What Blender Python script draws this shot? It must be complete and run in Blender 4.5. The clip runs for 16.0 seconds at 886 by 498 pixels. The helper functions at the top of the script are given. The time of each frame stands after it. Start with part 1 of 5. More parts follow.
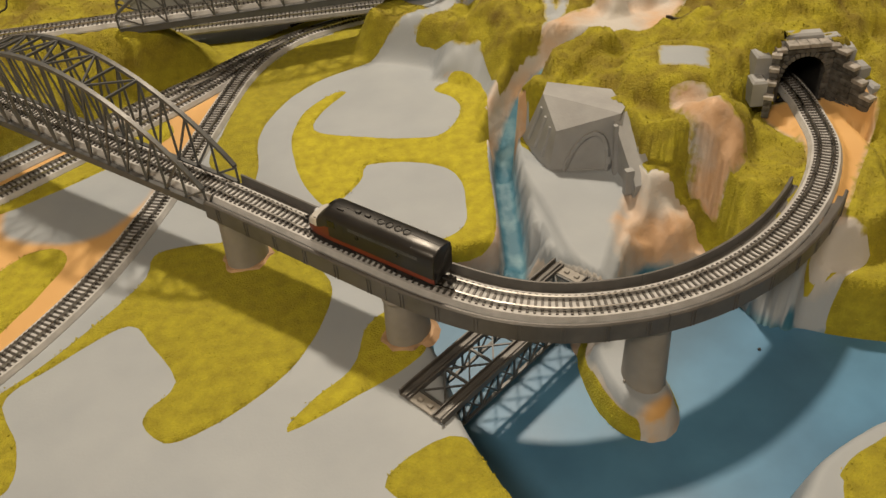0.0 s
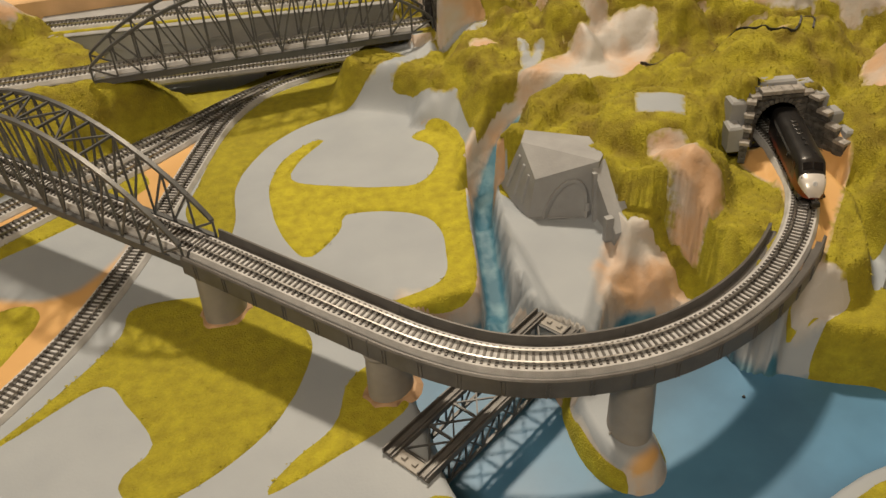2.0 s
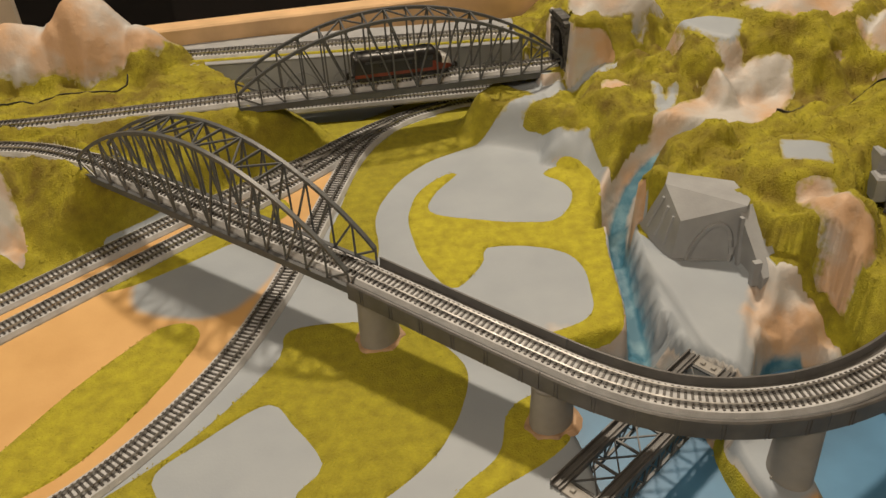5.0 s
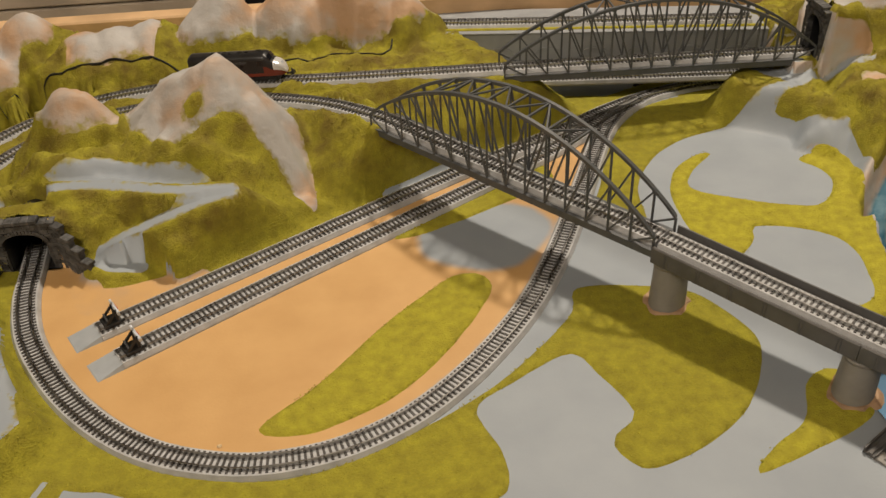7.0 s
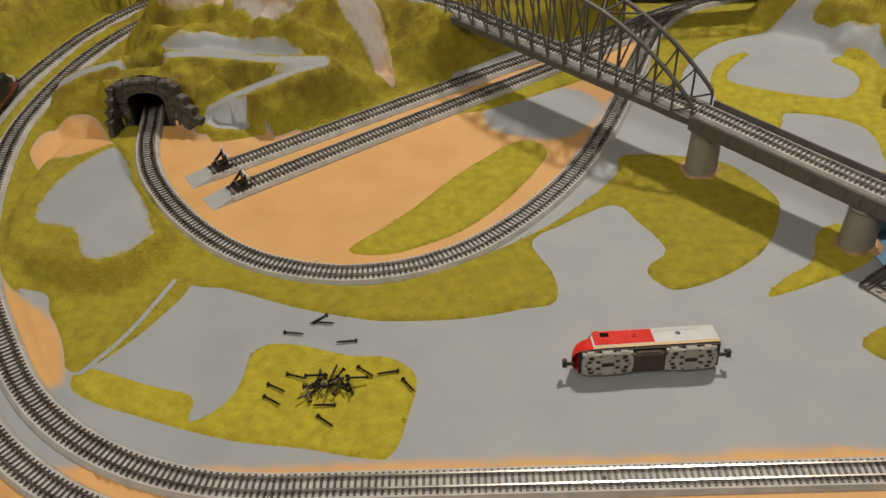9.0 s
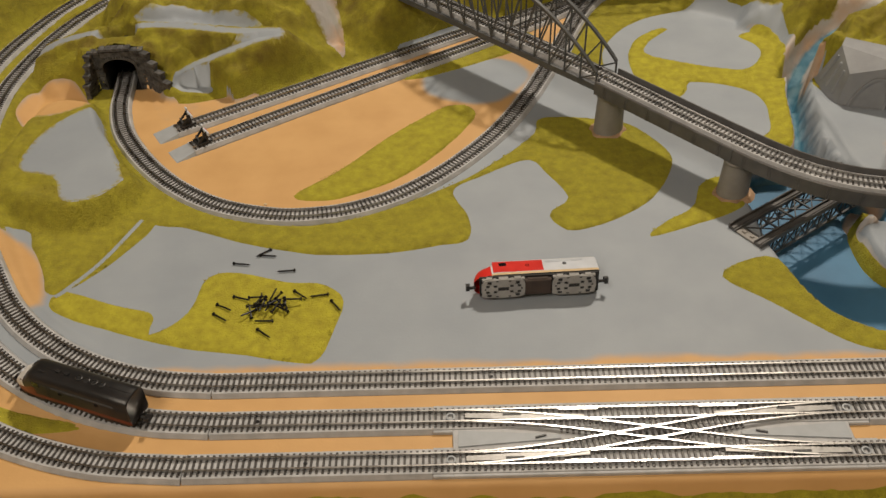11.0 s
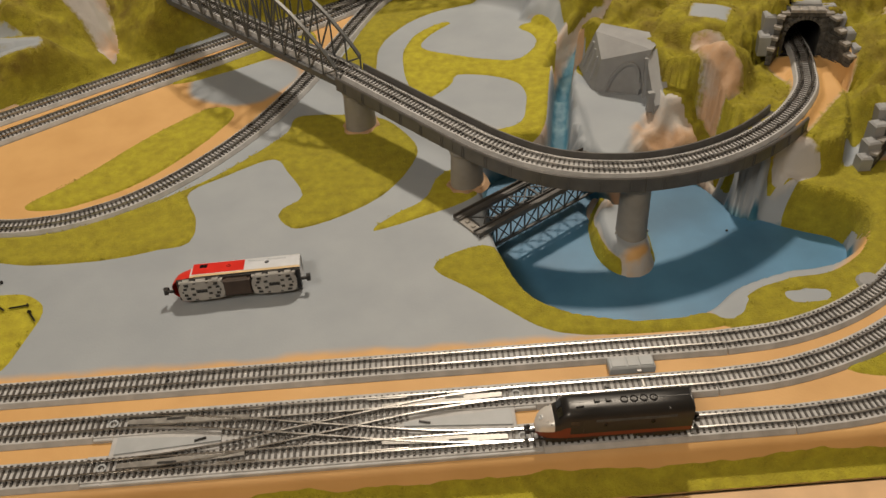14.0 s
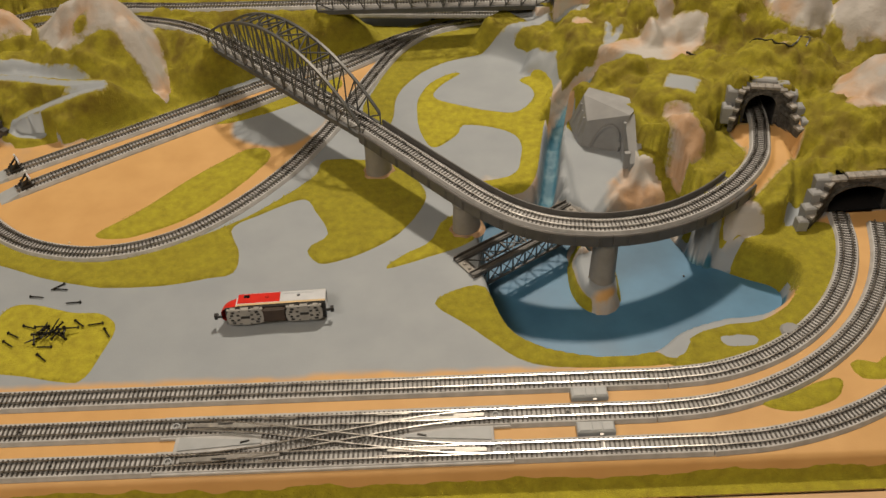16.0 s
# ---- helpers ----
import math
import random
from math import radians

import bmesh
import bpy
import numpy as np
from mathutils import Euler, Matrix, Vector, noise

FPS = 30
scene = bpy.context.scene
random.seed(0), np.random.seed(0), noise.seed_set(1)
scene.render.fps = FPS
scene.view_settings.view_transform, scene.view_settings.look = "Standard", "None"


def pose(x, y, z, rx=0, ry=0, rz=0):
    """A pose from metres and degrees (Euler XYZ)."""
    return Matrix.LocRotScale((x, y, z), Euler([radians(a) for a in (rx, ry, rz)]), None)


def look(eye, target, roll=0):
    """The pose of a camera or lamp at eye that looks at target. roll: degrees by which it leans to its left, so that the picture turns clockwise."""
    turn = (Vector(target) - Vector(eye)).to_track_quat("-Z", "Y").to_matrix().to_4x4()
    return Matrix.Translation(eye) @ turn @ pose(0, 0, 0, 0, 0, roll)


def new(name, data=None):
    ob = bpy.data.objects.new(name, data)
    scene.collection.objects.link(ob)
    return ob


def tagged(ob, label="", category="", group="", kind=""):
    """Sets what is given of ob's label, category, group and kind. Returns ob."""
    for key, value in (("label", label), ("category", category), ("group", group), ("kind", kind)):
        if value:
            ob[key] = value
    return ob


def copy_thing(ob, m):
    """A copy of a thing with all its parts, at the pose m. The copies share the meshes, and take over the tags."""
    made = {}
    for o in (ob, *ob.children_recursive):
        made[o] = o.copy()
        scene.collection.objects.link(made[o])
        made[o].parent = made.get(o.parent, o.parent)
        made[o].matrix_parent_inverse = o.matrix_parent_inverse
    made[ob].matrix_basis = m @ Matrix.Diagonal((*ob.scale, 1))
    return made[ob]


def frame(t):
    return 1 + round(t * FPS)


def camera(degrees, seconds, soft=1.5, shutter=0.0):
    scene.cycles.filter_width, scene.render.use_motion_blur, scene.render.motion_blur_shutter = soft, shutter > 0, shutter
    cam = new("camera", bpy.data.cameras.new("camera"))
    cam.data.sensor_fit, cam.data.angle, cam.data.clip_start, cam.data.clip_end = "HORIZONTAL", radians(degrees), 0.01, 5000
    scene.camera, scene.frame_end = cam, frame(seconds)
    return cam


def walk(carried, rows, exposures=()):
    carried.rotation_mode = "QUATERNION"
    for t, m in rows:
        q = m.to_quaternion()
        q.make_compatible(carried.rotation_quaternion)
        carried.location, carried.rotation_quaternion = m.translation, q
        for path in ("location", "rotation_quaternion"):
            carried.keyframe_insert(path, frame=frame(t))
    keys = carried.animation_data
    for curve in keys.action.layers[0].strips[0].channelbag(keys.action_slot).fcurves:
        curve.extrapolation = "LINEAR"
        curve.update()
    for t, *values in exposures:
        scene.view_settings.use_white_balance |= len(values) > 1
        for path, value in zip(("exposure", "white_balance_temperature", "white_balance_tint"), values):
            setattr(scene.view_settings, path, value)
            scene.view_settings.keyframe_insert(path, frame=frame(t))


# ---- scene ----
cam = camera(54.2, 16.0)
U = 0.00087  # metres in one unit of the plan
METRES, EYE, TILT, LEAN, TURN = 796 * U, 322.8 * U, -40.05, 3.376, -13.4
ROWS = [
    (0.0, 0.0, 0.0, 0.0, 0.0, 0.0, -0.0),
    (0.5, 0.0093, -0.0005, 0.0106, -0.57, 0.38, 0.41),
    (1.0, 0.0003, -0.0011, 0.01, -0.84, 0.67, 0.64),
    (1.5, 0.0005, -0.0075, 0.0075, -1.03, 1.42, 0.8),
    (2.0, -0.0025, 0.005, 0.0117, -1.5, 2.3, 0.98),
    (2.5, -0.0093, 0.0068, 0.0169, -1.58, 3.38, 1.01),
    (3.0, -0.0199, 0.0116, 0.0164, -1.45, 4.0, 0.8),
    (5.5, -0.1145, -0.0225, 0.0112, 2.37, 4.19, -2.74),
    (6.0, -0.1538, -0.0388, 0.0061, 3.82, 3.97, -4.07),
    (6.5, -0.2005, -0.0496, -0.0039, 5.28, 3.5, -5.41),
    (7.0, -0.2374, -0.0592, -0.0177, 6.69, 2.8, -6.6),
    (7.5, -0.2504, -0.0753, -0.0454, 7.76, 2.24, -7.64),
    (8.0, -0.2447, -0.0972, -0.0714, 8.6, 1.3, -8.51),
    (8.5, -0.242, -0.1323, -0.0896, 9.17, 0.09, -9.16),
    (11.0, -0.1558, -0.2633, -0.1228, 8.8, -2.04, -9.65),
    (11.5, -0.1154, -0.2684, -0.1152, 8.43, -1.72, -9.12),
    (12.0, -0.0875, -0.262, -0.1108, 8.1, -1.71, -8.48),
    (12.5, -0.0516, -0.2439, -0.104, 8.0, -1.96, -7.86),
    (13.0, -0.0138, -0.2266, -0.1008, 7.87, -2.08, -7.38),
    (13.5, 0.0243, -0.2269, -0.1023, 7.5, -1.76, -7.06),
    (14.0, 0.0574, -0.2235, -0.0985, 6.97, -1.38, -6.98),
    (14.5, 0.0833, -0.2145, -0.0891, 6.49, -0.93, -7.24),
    (15.0, 0.0935, -0.227, -0.0874, 6.62, -0.91, -7.84),
    (15.5, 0.0986, -0.2796, -0.0646, 7.3, -1.75, -8.55),
    (16.0, 0.0768, -0.3706, -0.0341, 7.8, -2.89, -9.03),
]
walk(cam, [(t, pose(0, 0, EYE, TILT, LEAN, TURN) @ pose(METRES * x, METRES * y, METRES * z, 90 + pitch, roll, yaw)) for t, x, y, z, yaw, pitch, roll in ROWS],
     exposures=[(0.0, 0.29, 7150, 10), (3.0, 0.26, 7150, 10), (5.5, 0.15, 6850, 10), (8.5, 0.02, 6420, 10), (11.0, -0.06, 6420, 10), (14.0, 0.0, 6650, 10), (16.0, 0.0, 6750, 10)])

# ---- world and light ----
world = bpy.data.worlds.new("room_world")
world.use_nodes = True
scene.world = world
world.node_tree.nodes["Background"].inputs[0].default_value = (1.0, 0.86, 0.70, 1)
world.node_tree.nodes["Background"].inputs[1].default_value = 0.07


def area_lamp(name, x, y, z, size, power, colour, target):
    data = bpy.data.lights.new(name, "AREA")
    data.shape, data.size, data.energy, data.color = "DISK", size, power, colour
    ob = new(name, data)
    ob.matrix_world = look((x, y, z), target)
    return tagged(ob, "warm overhead light, ceiling lamp plus added fill", "lamp", kind="structure")


WARM = (1.0, 0.865, 0.70)
# Ceiling lamp, set by the direction of the viaduct's shadow.
area_lamp("ceiling_lamp", 0.27, 1.115, 1.55, 0.13, 24.5, WARM, (0, 0.35, 0))
# Added fill light from the front; no such lamp is known.
area_lamp("ceiling_lamp", -0.7, -0.75, 1.55, 0.7, 18.5, WARM, (0, 0.35, 0))


# ---- materials ----
def material(name, colour, rough=0.6, metal=0.0, vary=0.12, scale=120.0, bump=0.15, fine=900.0, second=None, random_part=0.0):
    m = bpy.data.materials.new(name)
    m.use_nodes = True
    n, l = m.node_tree.nodes, m.node_tree.links
    b = n["Principled BSDF"]
    b.inputs["Roughness"].default_value, b.inputs["Metallic"].default_value = rough, metal
    geo = n.new("ShaderNodeNewGeometry")
    tex = n.new("ShaderNodeTexNoise")
    tex.inputs["Scale"].default_value, tex.inputs["Detail"].default_value = scale, 5
    l.new(geo.outputs["Position"], tex.inputs["Vector"])
    ramp = n.new("ShaderNodeValToRGB")
    dark = second or tuple(max(0.0, c * (1 - 2 * vary)) for c in colour)
    ramp.color_ramp.elements[0].color, ramp.color_ramp.elements[1].color = (*dark, 1), (*[min(1, c * (1 + vary)) for c in colour], 1)
    ramp.color_ramp.elements[0].position, ramp.color_ramp.elements[1].position = 0.3, 0.68
    l.new(tex.outputs["Fac"], ramp.inputs["Fac"])
    out = ramp.outputs["Color"]
    if random_part:
        info, hsv, mul = n.new("ShaderNodeObjectInfo"), n.new("ShaderNodeHueSaturation"), n.new("ShaderNodeMapRange")
        mul.inputs["To Min"].default_value, mul.inputs["To Max"].default_value = 1 - random_part, 1 + random_part
        l.new(info.outputs["Random"], mul.inputs["Value"])
        l.new(mul.outputs["Result"], hsv.inputs["Value"])
        l.new(out, hsv.inputs["Color"])
        out = hsv.outputs["Color"]
    l.new(out, b.inputs["Base Color"])
    grain = n.new("ShaderNodeTexNoise")
    grain.inputs["Scale"].default_value, grain.inputs["Detail"].default_value = fine, 4
    l.new(geo.outputs["Position"], grain.inputs["Vector"])
    bm = n.new("ShaderNodeBump")
    bm.inputs["Strength"].default_value, bm.inputs["Distance"].default_value = bump, 0.0008
    l.new(grain.outputs["Fac"], bm.inputs["Height"])
    l.new(bm.outputs["Normal"], b.inputs["Normal"])
    rr = n.new("ShaderNodeMapRange")
    rr.inputs["To Min"].default_value, rr.inputs["To Max"].default_value = max(0.03, rough - 0.08), min(1, rough + 0.1)
    l.new(tex.outputs["Fac"], rr.inputs["Value"])
    l.new(rr.outputs["Result"], b.inputs["Roughness"])
    return m


M_BALLAST = material("grey_ballast_plastic", (0.44, 0.45, 0.465), 0.55, vary=0.1, bump=0.3, fine=1500)
M_TIE = material("dark_sleeper_plastic", (0.07, 0.066, 0.063), 0.45, vary=0.15)
M_RAIL = material("nickel_silver_rail", (0.47, 0.46, 0.445), 0.27, 1.0, vary=0.08, bump=0.03)
M_TIN = material("dull_tin_sheet", (0.30, 0.295, 0.285), 0.38, 0.4, vary=0.12, scale=260, bump=0.08)
M_STEEL = material("grey_bridge_plastic", (0.08, 0.086, 0.092), 0.42, vary=0.1, bump=0.05)
M_DECK = material("dark_grey_viaduct_plastic", (0.095, 0.093, 0.092), 0.42, vary=0.12, bump=0.08)
M_PIER = material("grey_pier_plastic", (0.26, 0.25, 0.235), 0.5, vary=0.06, bump=0.05)
M_STONE = material("dark_portal_stone", (0.085, 0.085, 0.085), 0.7, vary=0.35, scale=300, bump=0.5, random_part=0.25)
M_COPE = material("portal_coping_stone", (0.30, 0.29, 0.28), 0.7, vary=0.2, scale=300, bump=0.4, random_part=0.15)
M_BLACK = material("satin_black_paint", (0.014, 0.014, 0.015), 0.33, vary=0.1, bump=0.02)
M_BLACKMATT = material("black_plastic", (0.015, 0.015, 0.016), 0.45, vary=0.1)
M_REDDARK = material("dark_red_paint", (0.17, 0.028, 0.012), 0.35, vary=0.1, bump=0.03)
M_SILVER = material("silver_paint", (0.72, 0.72, 0.72), 0.3, 0.35, vary=0.06, bump=0.03)
M_TRUCK = material("light_grey_truck_plastic", (0.33, 0.33, 0.325), 0.4, vary=0.1, bump=0.05)
M_RED = material("bright_red_paint", (0.62, 0.028, 0.02), 0.3, vary=0.06, bump=0.02)
M_WHITE = material("silver_white_paint", (0.58, 0.62, 0.68), 0.35, vary=0.04, bump=0.02)
M_CREAM = material("cream_stripe_paint", (0.62, 0.47, 0.28), 0.4, vary=0.05, bump=0.02)
M_BROWN = material("dark_brown_metal", (0.05, 0.032, 0.024), 0.5, vary=0.15)
M_GLASS = material("dark_window_plastic", (0.01, 0.01, 0.012), 0.1, vary=0.05, bump=0.0)
M_NAIL = material("black_nail_steel", (0.02, 0.02, 0.021), 0.35, 0.6, vary=0.2)
M_BOX = material("pale_grey_terminal_plastic", (0.36, 0.39, 0.42), 0.5, vary=0.05, bump=0.05)
M_WOOD = material("pale_pine_board", (0.60, 0.40, 0.22), 0.55, vary=0.12, scale=30, bump=0.1, fine=300)
M_FOOT = material("tan_moulded_stone", (0.42, 0.27, 0.16), 0.7, vary=0.2, scale=90)
M_GREYWALL = material("grey_moulded_wall", (0.29, 0.305, 0.325), 0.7, vary=0.08, scale=60)
M_PLANK = material("whitewashed_plank", (0.55, 0.49, 0.41), 0.6, vary=0.12, scale=14, bump=0.1, fine=200, random_part=0.06)
# Near-black: the dark of the room is put into this colour.
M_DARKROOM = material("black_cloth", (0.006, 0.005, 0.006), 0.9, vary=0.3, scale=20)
M_PLASTER = material("cream_room_plaster", (0.62, 0.54, 0.43), 0.9, vary=0.04, scale=8)
M_GOLD = material("golden_tinsel", (0.55, 0.20, 0.04), 0.3, 0.8, vary=0.4, scale=200)


# ---- mesh helpers: all shapes in plan units, scaled by U ----
def mesh_of(name, verts, faces, mats, smooth=False, index=None):
    me = bpy.data.meshes.new(name)
    me.from_pydata([(v[0] * U, v[1] * U, v[2] * U) for v in verts], [], faces)
    for m in mats if isinstance(mats, (list, tuple)) else [mats]:
        me.materials.append(m)
    if index is not None:
        me.polygons.foreach_set("material_index", index)
    if smooth:
        me.polygons.foreach_set("use_smooth", [True] * len(me.polygons))
    me.update()
    return me


def part(name, geo, mat, parent=None, label="", smooth=False):
    ob = new(name, mesh_of(name, geo[0], geo[1], mat, smooth))
    if parent is not None:
        ob.parent = parent
    if label:
        ob["label"] = label
    return ob


def thing(name, label, category, group="", x=0, y=0, z=0, rx=0, ry=0, rz=0):
    ob = new(name)
    ob.empty_display_size = 0.01
    ob.matrix_basis = pose(x * U, y * U, z * U, rx, ry, rz)
    return tagged(ob, label, category, group)


def join(*gs):
    vs, fs = [], []
    for v, f in gs:
        k = len(vs)
        vs += list(v)
        fs += [tuple(i + k for i in q) for q in f]
    return vs, fs


def move(g, x=0, y=0, z=0, rx=0, ry=0, rz=0):
    m = pose(x, y, z, rx, ry, rz)
    return [tuple(m @ Vector(v)) for v in g[0]], g[1]


def box(x0, x1, y0, y1, z0, z1, bev=0.0):
    """A box; with bev its top and bottom rims are drawn in."""
    b = bev
    if not b:
        v = [(x, y, z) for z in (z0, z1) for x, y in ((x0, y0), (x1, y0), (x1, y1), (x0, y1))]
        return v, [(3, 2, 1, 0), (4, 5, 6, 7), (0, 1, 5, 4), (1, 2, 6, 5), (2, 3, 7, 6), (3, 0, 4, 7)]
    rings = [(z0, b), (z0 + b, 0), (z1 - b, 0), (z1, b)]
    v = [(x, y, z) for z, i in rings for x, y in ((x0 + i, y0 + i), (x1 - i, y0 + i), (x1 - i, y1 - i), (x0 + i, y1 - i))]
    f = [(3, 2, 1, 0), (12, 13, 14, 15)]
    for k in range(3):
        f += [(4 * k + i, 4 * k + (i + 1) % 4, 4 * k + 4 + (i + 1) % 4, 4 * k + 4 + i) for i in range(4)]
    return v, f


def lathe(profile, n=24, cap=True):
    """Turned about z: profile of (radius, height), from below upwards."""
    v = [(r * math.cos(2 * math.pi * i / n), r * math.sin(2 * math.pi * i / n), h) for r, h in profile for i in range(n)]
    f = [(k * n + i, k * n + (i + 1) % n, (k + 1) * n + (i + 1) % n, (k + 1) * n + i) for k in range(len(profile) - 1) for i in range(n)]
    if cap:
        f += [tuple(range(n))[::-1], tuple((len(profile) - 1) * n + i for i in range(n))]
    return v, f


def bar(a, b, w, h):
    """A straight bar from a to b, w wide and h deep."""
    a, b = Vector(a), Vector(b)
    d = (b - a).normalized()
    side = d.cross(Vector((0, 0, 1)))
    side = side.normalized() if side.length > 1e-4 else Vector((1, 0, 0))
    up = side.cross(d)
    v = [tuple(p + side * sx * w / 2 + up * sz * h / 2) for p in (a, b) for sx, sz in ((-1, -1), (1, -1), (1, 1), (-1, 1))]
    return v, [(0, 1, 2, 3), (7, 6, 5, 4), (4, 5, 1, 0), (5, 6, 2, 1), (6, 7, 3, 2), (7, 4, 0, 3)]


def spline(pts, closed=False, step=4.0):
    """A smooth line through points of any dimension, evenly divided."""
    p = np.array(pts, float)
    n = len(p)
    ids = range(n if closed else n - 1)
    out = []
    for i in ids:
        q = [p[(i + k) % n] if closed else p[min(max(i + k, 0), n - 1)] for k in (-1, 0, 1, 2)]
        if not closed and i == 0:
            q[0] = 2 * q[1] - q[2]
        if not closed and i == n - 2:
            q[3] = 2 * q[2] - q[1]
        for s in np.linspace(0, 1, 12, endpoint=False):
            out.append(0.5 * (2 * q[1] + (q[2] - q[0]) * s + (2 * q[0] - 5 * q[1] + 4 * q[2] - q[3]) * s**2 + (3 * q[1] - q[0] - 3 * q[2] + q[3]) * s**3))
    out = np.array(out + [p[0] if closed else p[-1]])
    d = np.r_[0, np.cumsum(np.linalg.norm(np.diff(out[:, :2], axis=0), axis=1))]
    k = max(4, int(round(d[-1] / step)))
    s = np.linspace(0, d[-1], k + 1)
    return np.stack([np.interp(s, d, out[:, c]) for c in range(out.shape[1])], 1)


def arc(cx, cy, r, a0, a1, z0=0.0, z1=0.0, n=8):
    return [(cx + r * math.cos(radians(a)), cy + r * math.sin(radians(a)), z0 + (z1 - z0) * i / n) for i, a in enumerate(np.linspace(a0, a1, n + 1))]


class Route:
    """A line of track with arc length: at(s) gives place, heading and slope."""

    def __init__(self, pts, step=2.0):
        self.p = spline([(*q, 0.0)[:3] for q in pts], step=step)
        self.s = np.r_[0, np.cumsum(np.linalg.norm(np.diff(self.p, axis=0), axis=1))]
        self.length = float(self.s[-1])

    def at(self, s):
        return np.array([np.interp(s, self.s, self.p[:, c]) for c in range(3)])

    def way(self, s, e=1.5):
        d = self.at(min(s + e, self.length)) - self.at(max(s - e, 0))
        return d / np.linalg.norm(d)

    def nearest(self, x, y):
        return float(self.s[np.argmin((self.p[:, 0] - x) ** 2 + (self.p[:, 1] - y) ** 2)])


# ---- plan of the lines ----
VIADUCT = [(-45, 411, 44), (-18, 381.5, 42.7), (9, 352, 41.4), (35, 324, 40.2), (54, 305, 39.3), (76, 288, 38.4), (99, 277, 37.5), (124, 271.5, 36.5), (154, 270.5, 35.4), (186, 276.5, 34.2),
           (217, 289, 33), (246, 307, 31.8), (275, 333, 30.5), (300, 367, 29), (312, 401, 27.6), (319, 429, 26.5), (324, 470, 25)]
ARCH = [(-210, 581, 49), (-127.5, 496, 46.5), (-45, 411, 44)]
INNER_RAMP = arc(-310, 334, 190, -90, -148, 0, 4, 6) + [(-505, 288, 7), (-529, 345, 10), (-545, 410, 11), (-552, 470, 12), (-545, 530, 14), (-530, 578, 17), (-500, 620, 23), (-456, 643, 31), (-400, 650, 38), (-340, 644, 44), (-290, 629, 47), (-250, 610, 48.6), (-210, 581, 49)]
OUTER_RAMP = arc(-306, 333, 218, -90, -148, 0, 4, 6) + [(-531, 282, 7), (-557, 340, 10), (-573, 410, 11), (-579, 470, 12), (-574, 530, 14), (-561, 578, 16), (-540, 620, 20), (-508, 652, 26), (-460, 674, 33), (-400, 679, 40), (-340, 669, 46), (-290, 659, 49), (-250, 654, 50), (-112, 653, 49)]
TRACK_A_RIGHT = arc(172, 334, 190, -90, -5, 0, 0, 8)
TRACK_B_RIGHT = arc(158, 352, 237, -90, -12, 0, 0, 8)
TRACK_C_RIGHT = arc(190, 377, 291, -90, -20, 0, 0, 8)
TRACK_C_LEFT = arc(-315, 352, 266, -90, -175, 0, 0, 8)
LOOP = [(-462, 520), (-457, 490), (-451, 455), (-436, 415), (-407, 372), (-374, 338), (-339, 315), (-300, 303), (-269, 302), (-236, 309), (-200, 328), (-164, 361), (-129, 406), (-102, 455), (-82, 500), (-59, 557), (-45, 592), (-28, 630), (-6, 660), (24, 682), (61, 694), (112, 700)]
SIDING_1 = [(-395, 419), (-285, 491), (-168, 568), (-110, 602), (-60, 632), (-20, 660), (24, 682), (61, 694)]
SIDING_2 = [(-376, 392), (-279, 460), (-151, 547), (-100, 583), (-62, 612), (-22, 648), (10, 672)]
FAR_BRIDGE = [(-112, 653, 49), (150, 668, 38.5)]
R_VIA, R_ARCH, R_FAR = Route(VIADUCT), Route(ARCH), Route(FAR_BRIDGE)

# ---- the moulded ground: heights and painted areas on one grid ----
X0, X1, Y0, Y1, CELL = -660.0, 520.0, 58.0, 790.0, 2.5
gx, gy = np.arange(X0, X1 + 1, CELL), np.arange(Y0, Y1 + 1, CELL)
GX, GY = np.meshgrid(gx, gy)


def signed(poly, step=7.0, sharp=False):
    """Distance to a smooth (or sharp-cornered) closed outline, positive inside."""
    p = np.array(poly, float) if sharp else spline([q[:2] for q in poly], True, step)[:-1]
    best, inside = np.full(GX.shape, 1e9), np.zeros(GX.shape, bool)
    for a, b in zip(p, np.roll(p, -1, 0)):
        d = b - a
        k = np.clip(((GX - a[0]) * d[0] + (GY - a[1]) * d[1]) / (d @ d + 1e-9), 0, 1)
        best = np.minimum(best, (GX - a[0] - k * d[0]) ** 2 + (GY - a[1] - k * d[1]) ** 2)
        if a[1] != b[1]:
            inside ^= ((a[1] > GY) != (b[1] > GY)) & (GX < a[0] + d[0] * (GY - a[1]) / d[1])
    return np.where(inside, 1, -1) * np.sqrt(best)


def along(pts, step=6.0):
    """Distance to an open line and the line's own height there."""
    p = spline([(*q, 0.0)[:3] for q in pts], step=step)
    best, z = np.full(GX.shape, 1e9), np.zeros(GX.shape)
    for a, b in zip(p[:-1], p[1:]):
        d = b - a
        k = np.clip(((GX - a[0]) * d[0] + (GY - a[1]) * d[1]) / (d[:2] @ d[:2] + 1e-9), 0, 1)
        q = (GX - a[0] - k * d[0]) ** 2 + (GY - a[1] - k * d[1]) ** 2
        z = np.where(q < best, a[2] + k * d[2], z)
        best = np.minimum(best, q)
    return np.sqrt(best), z


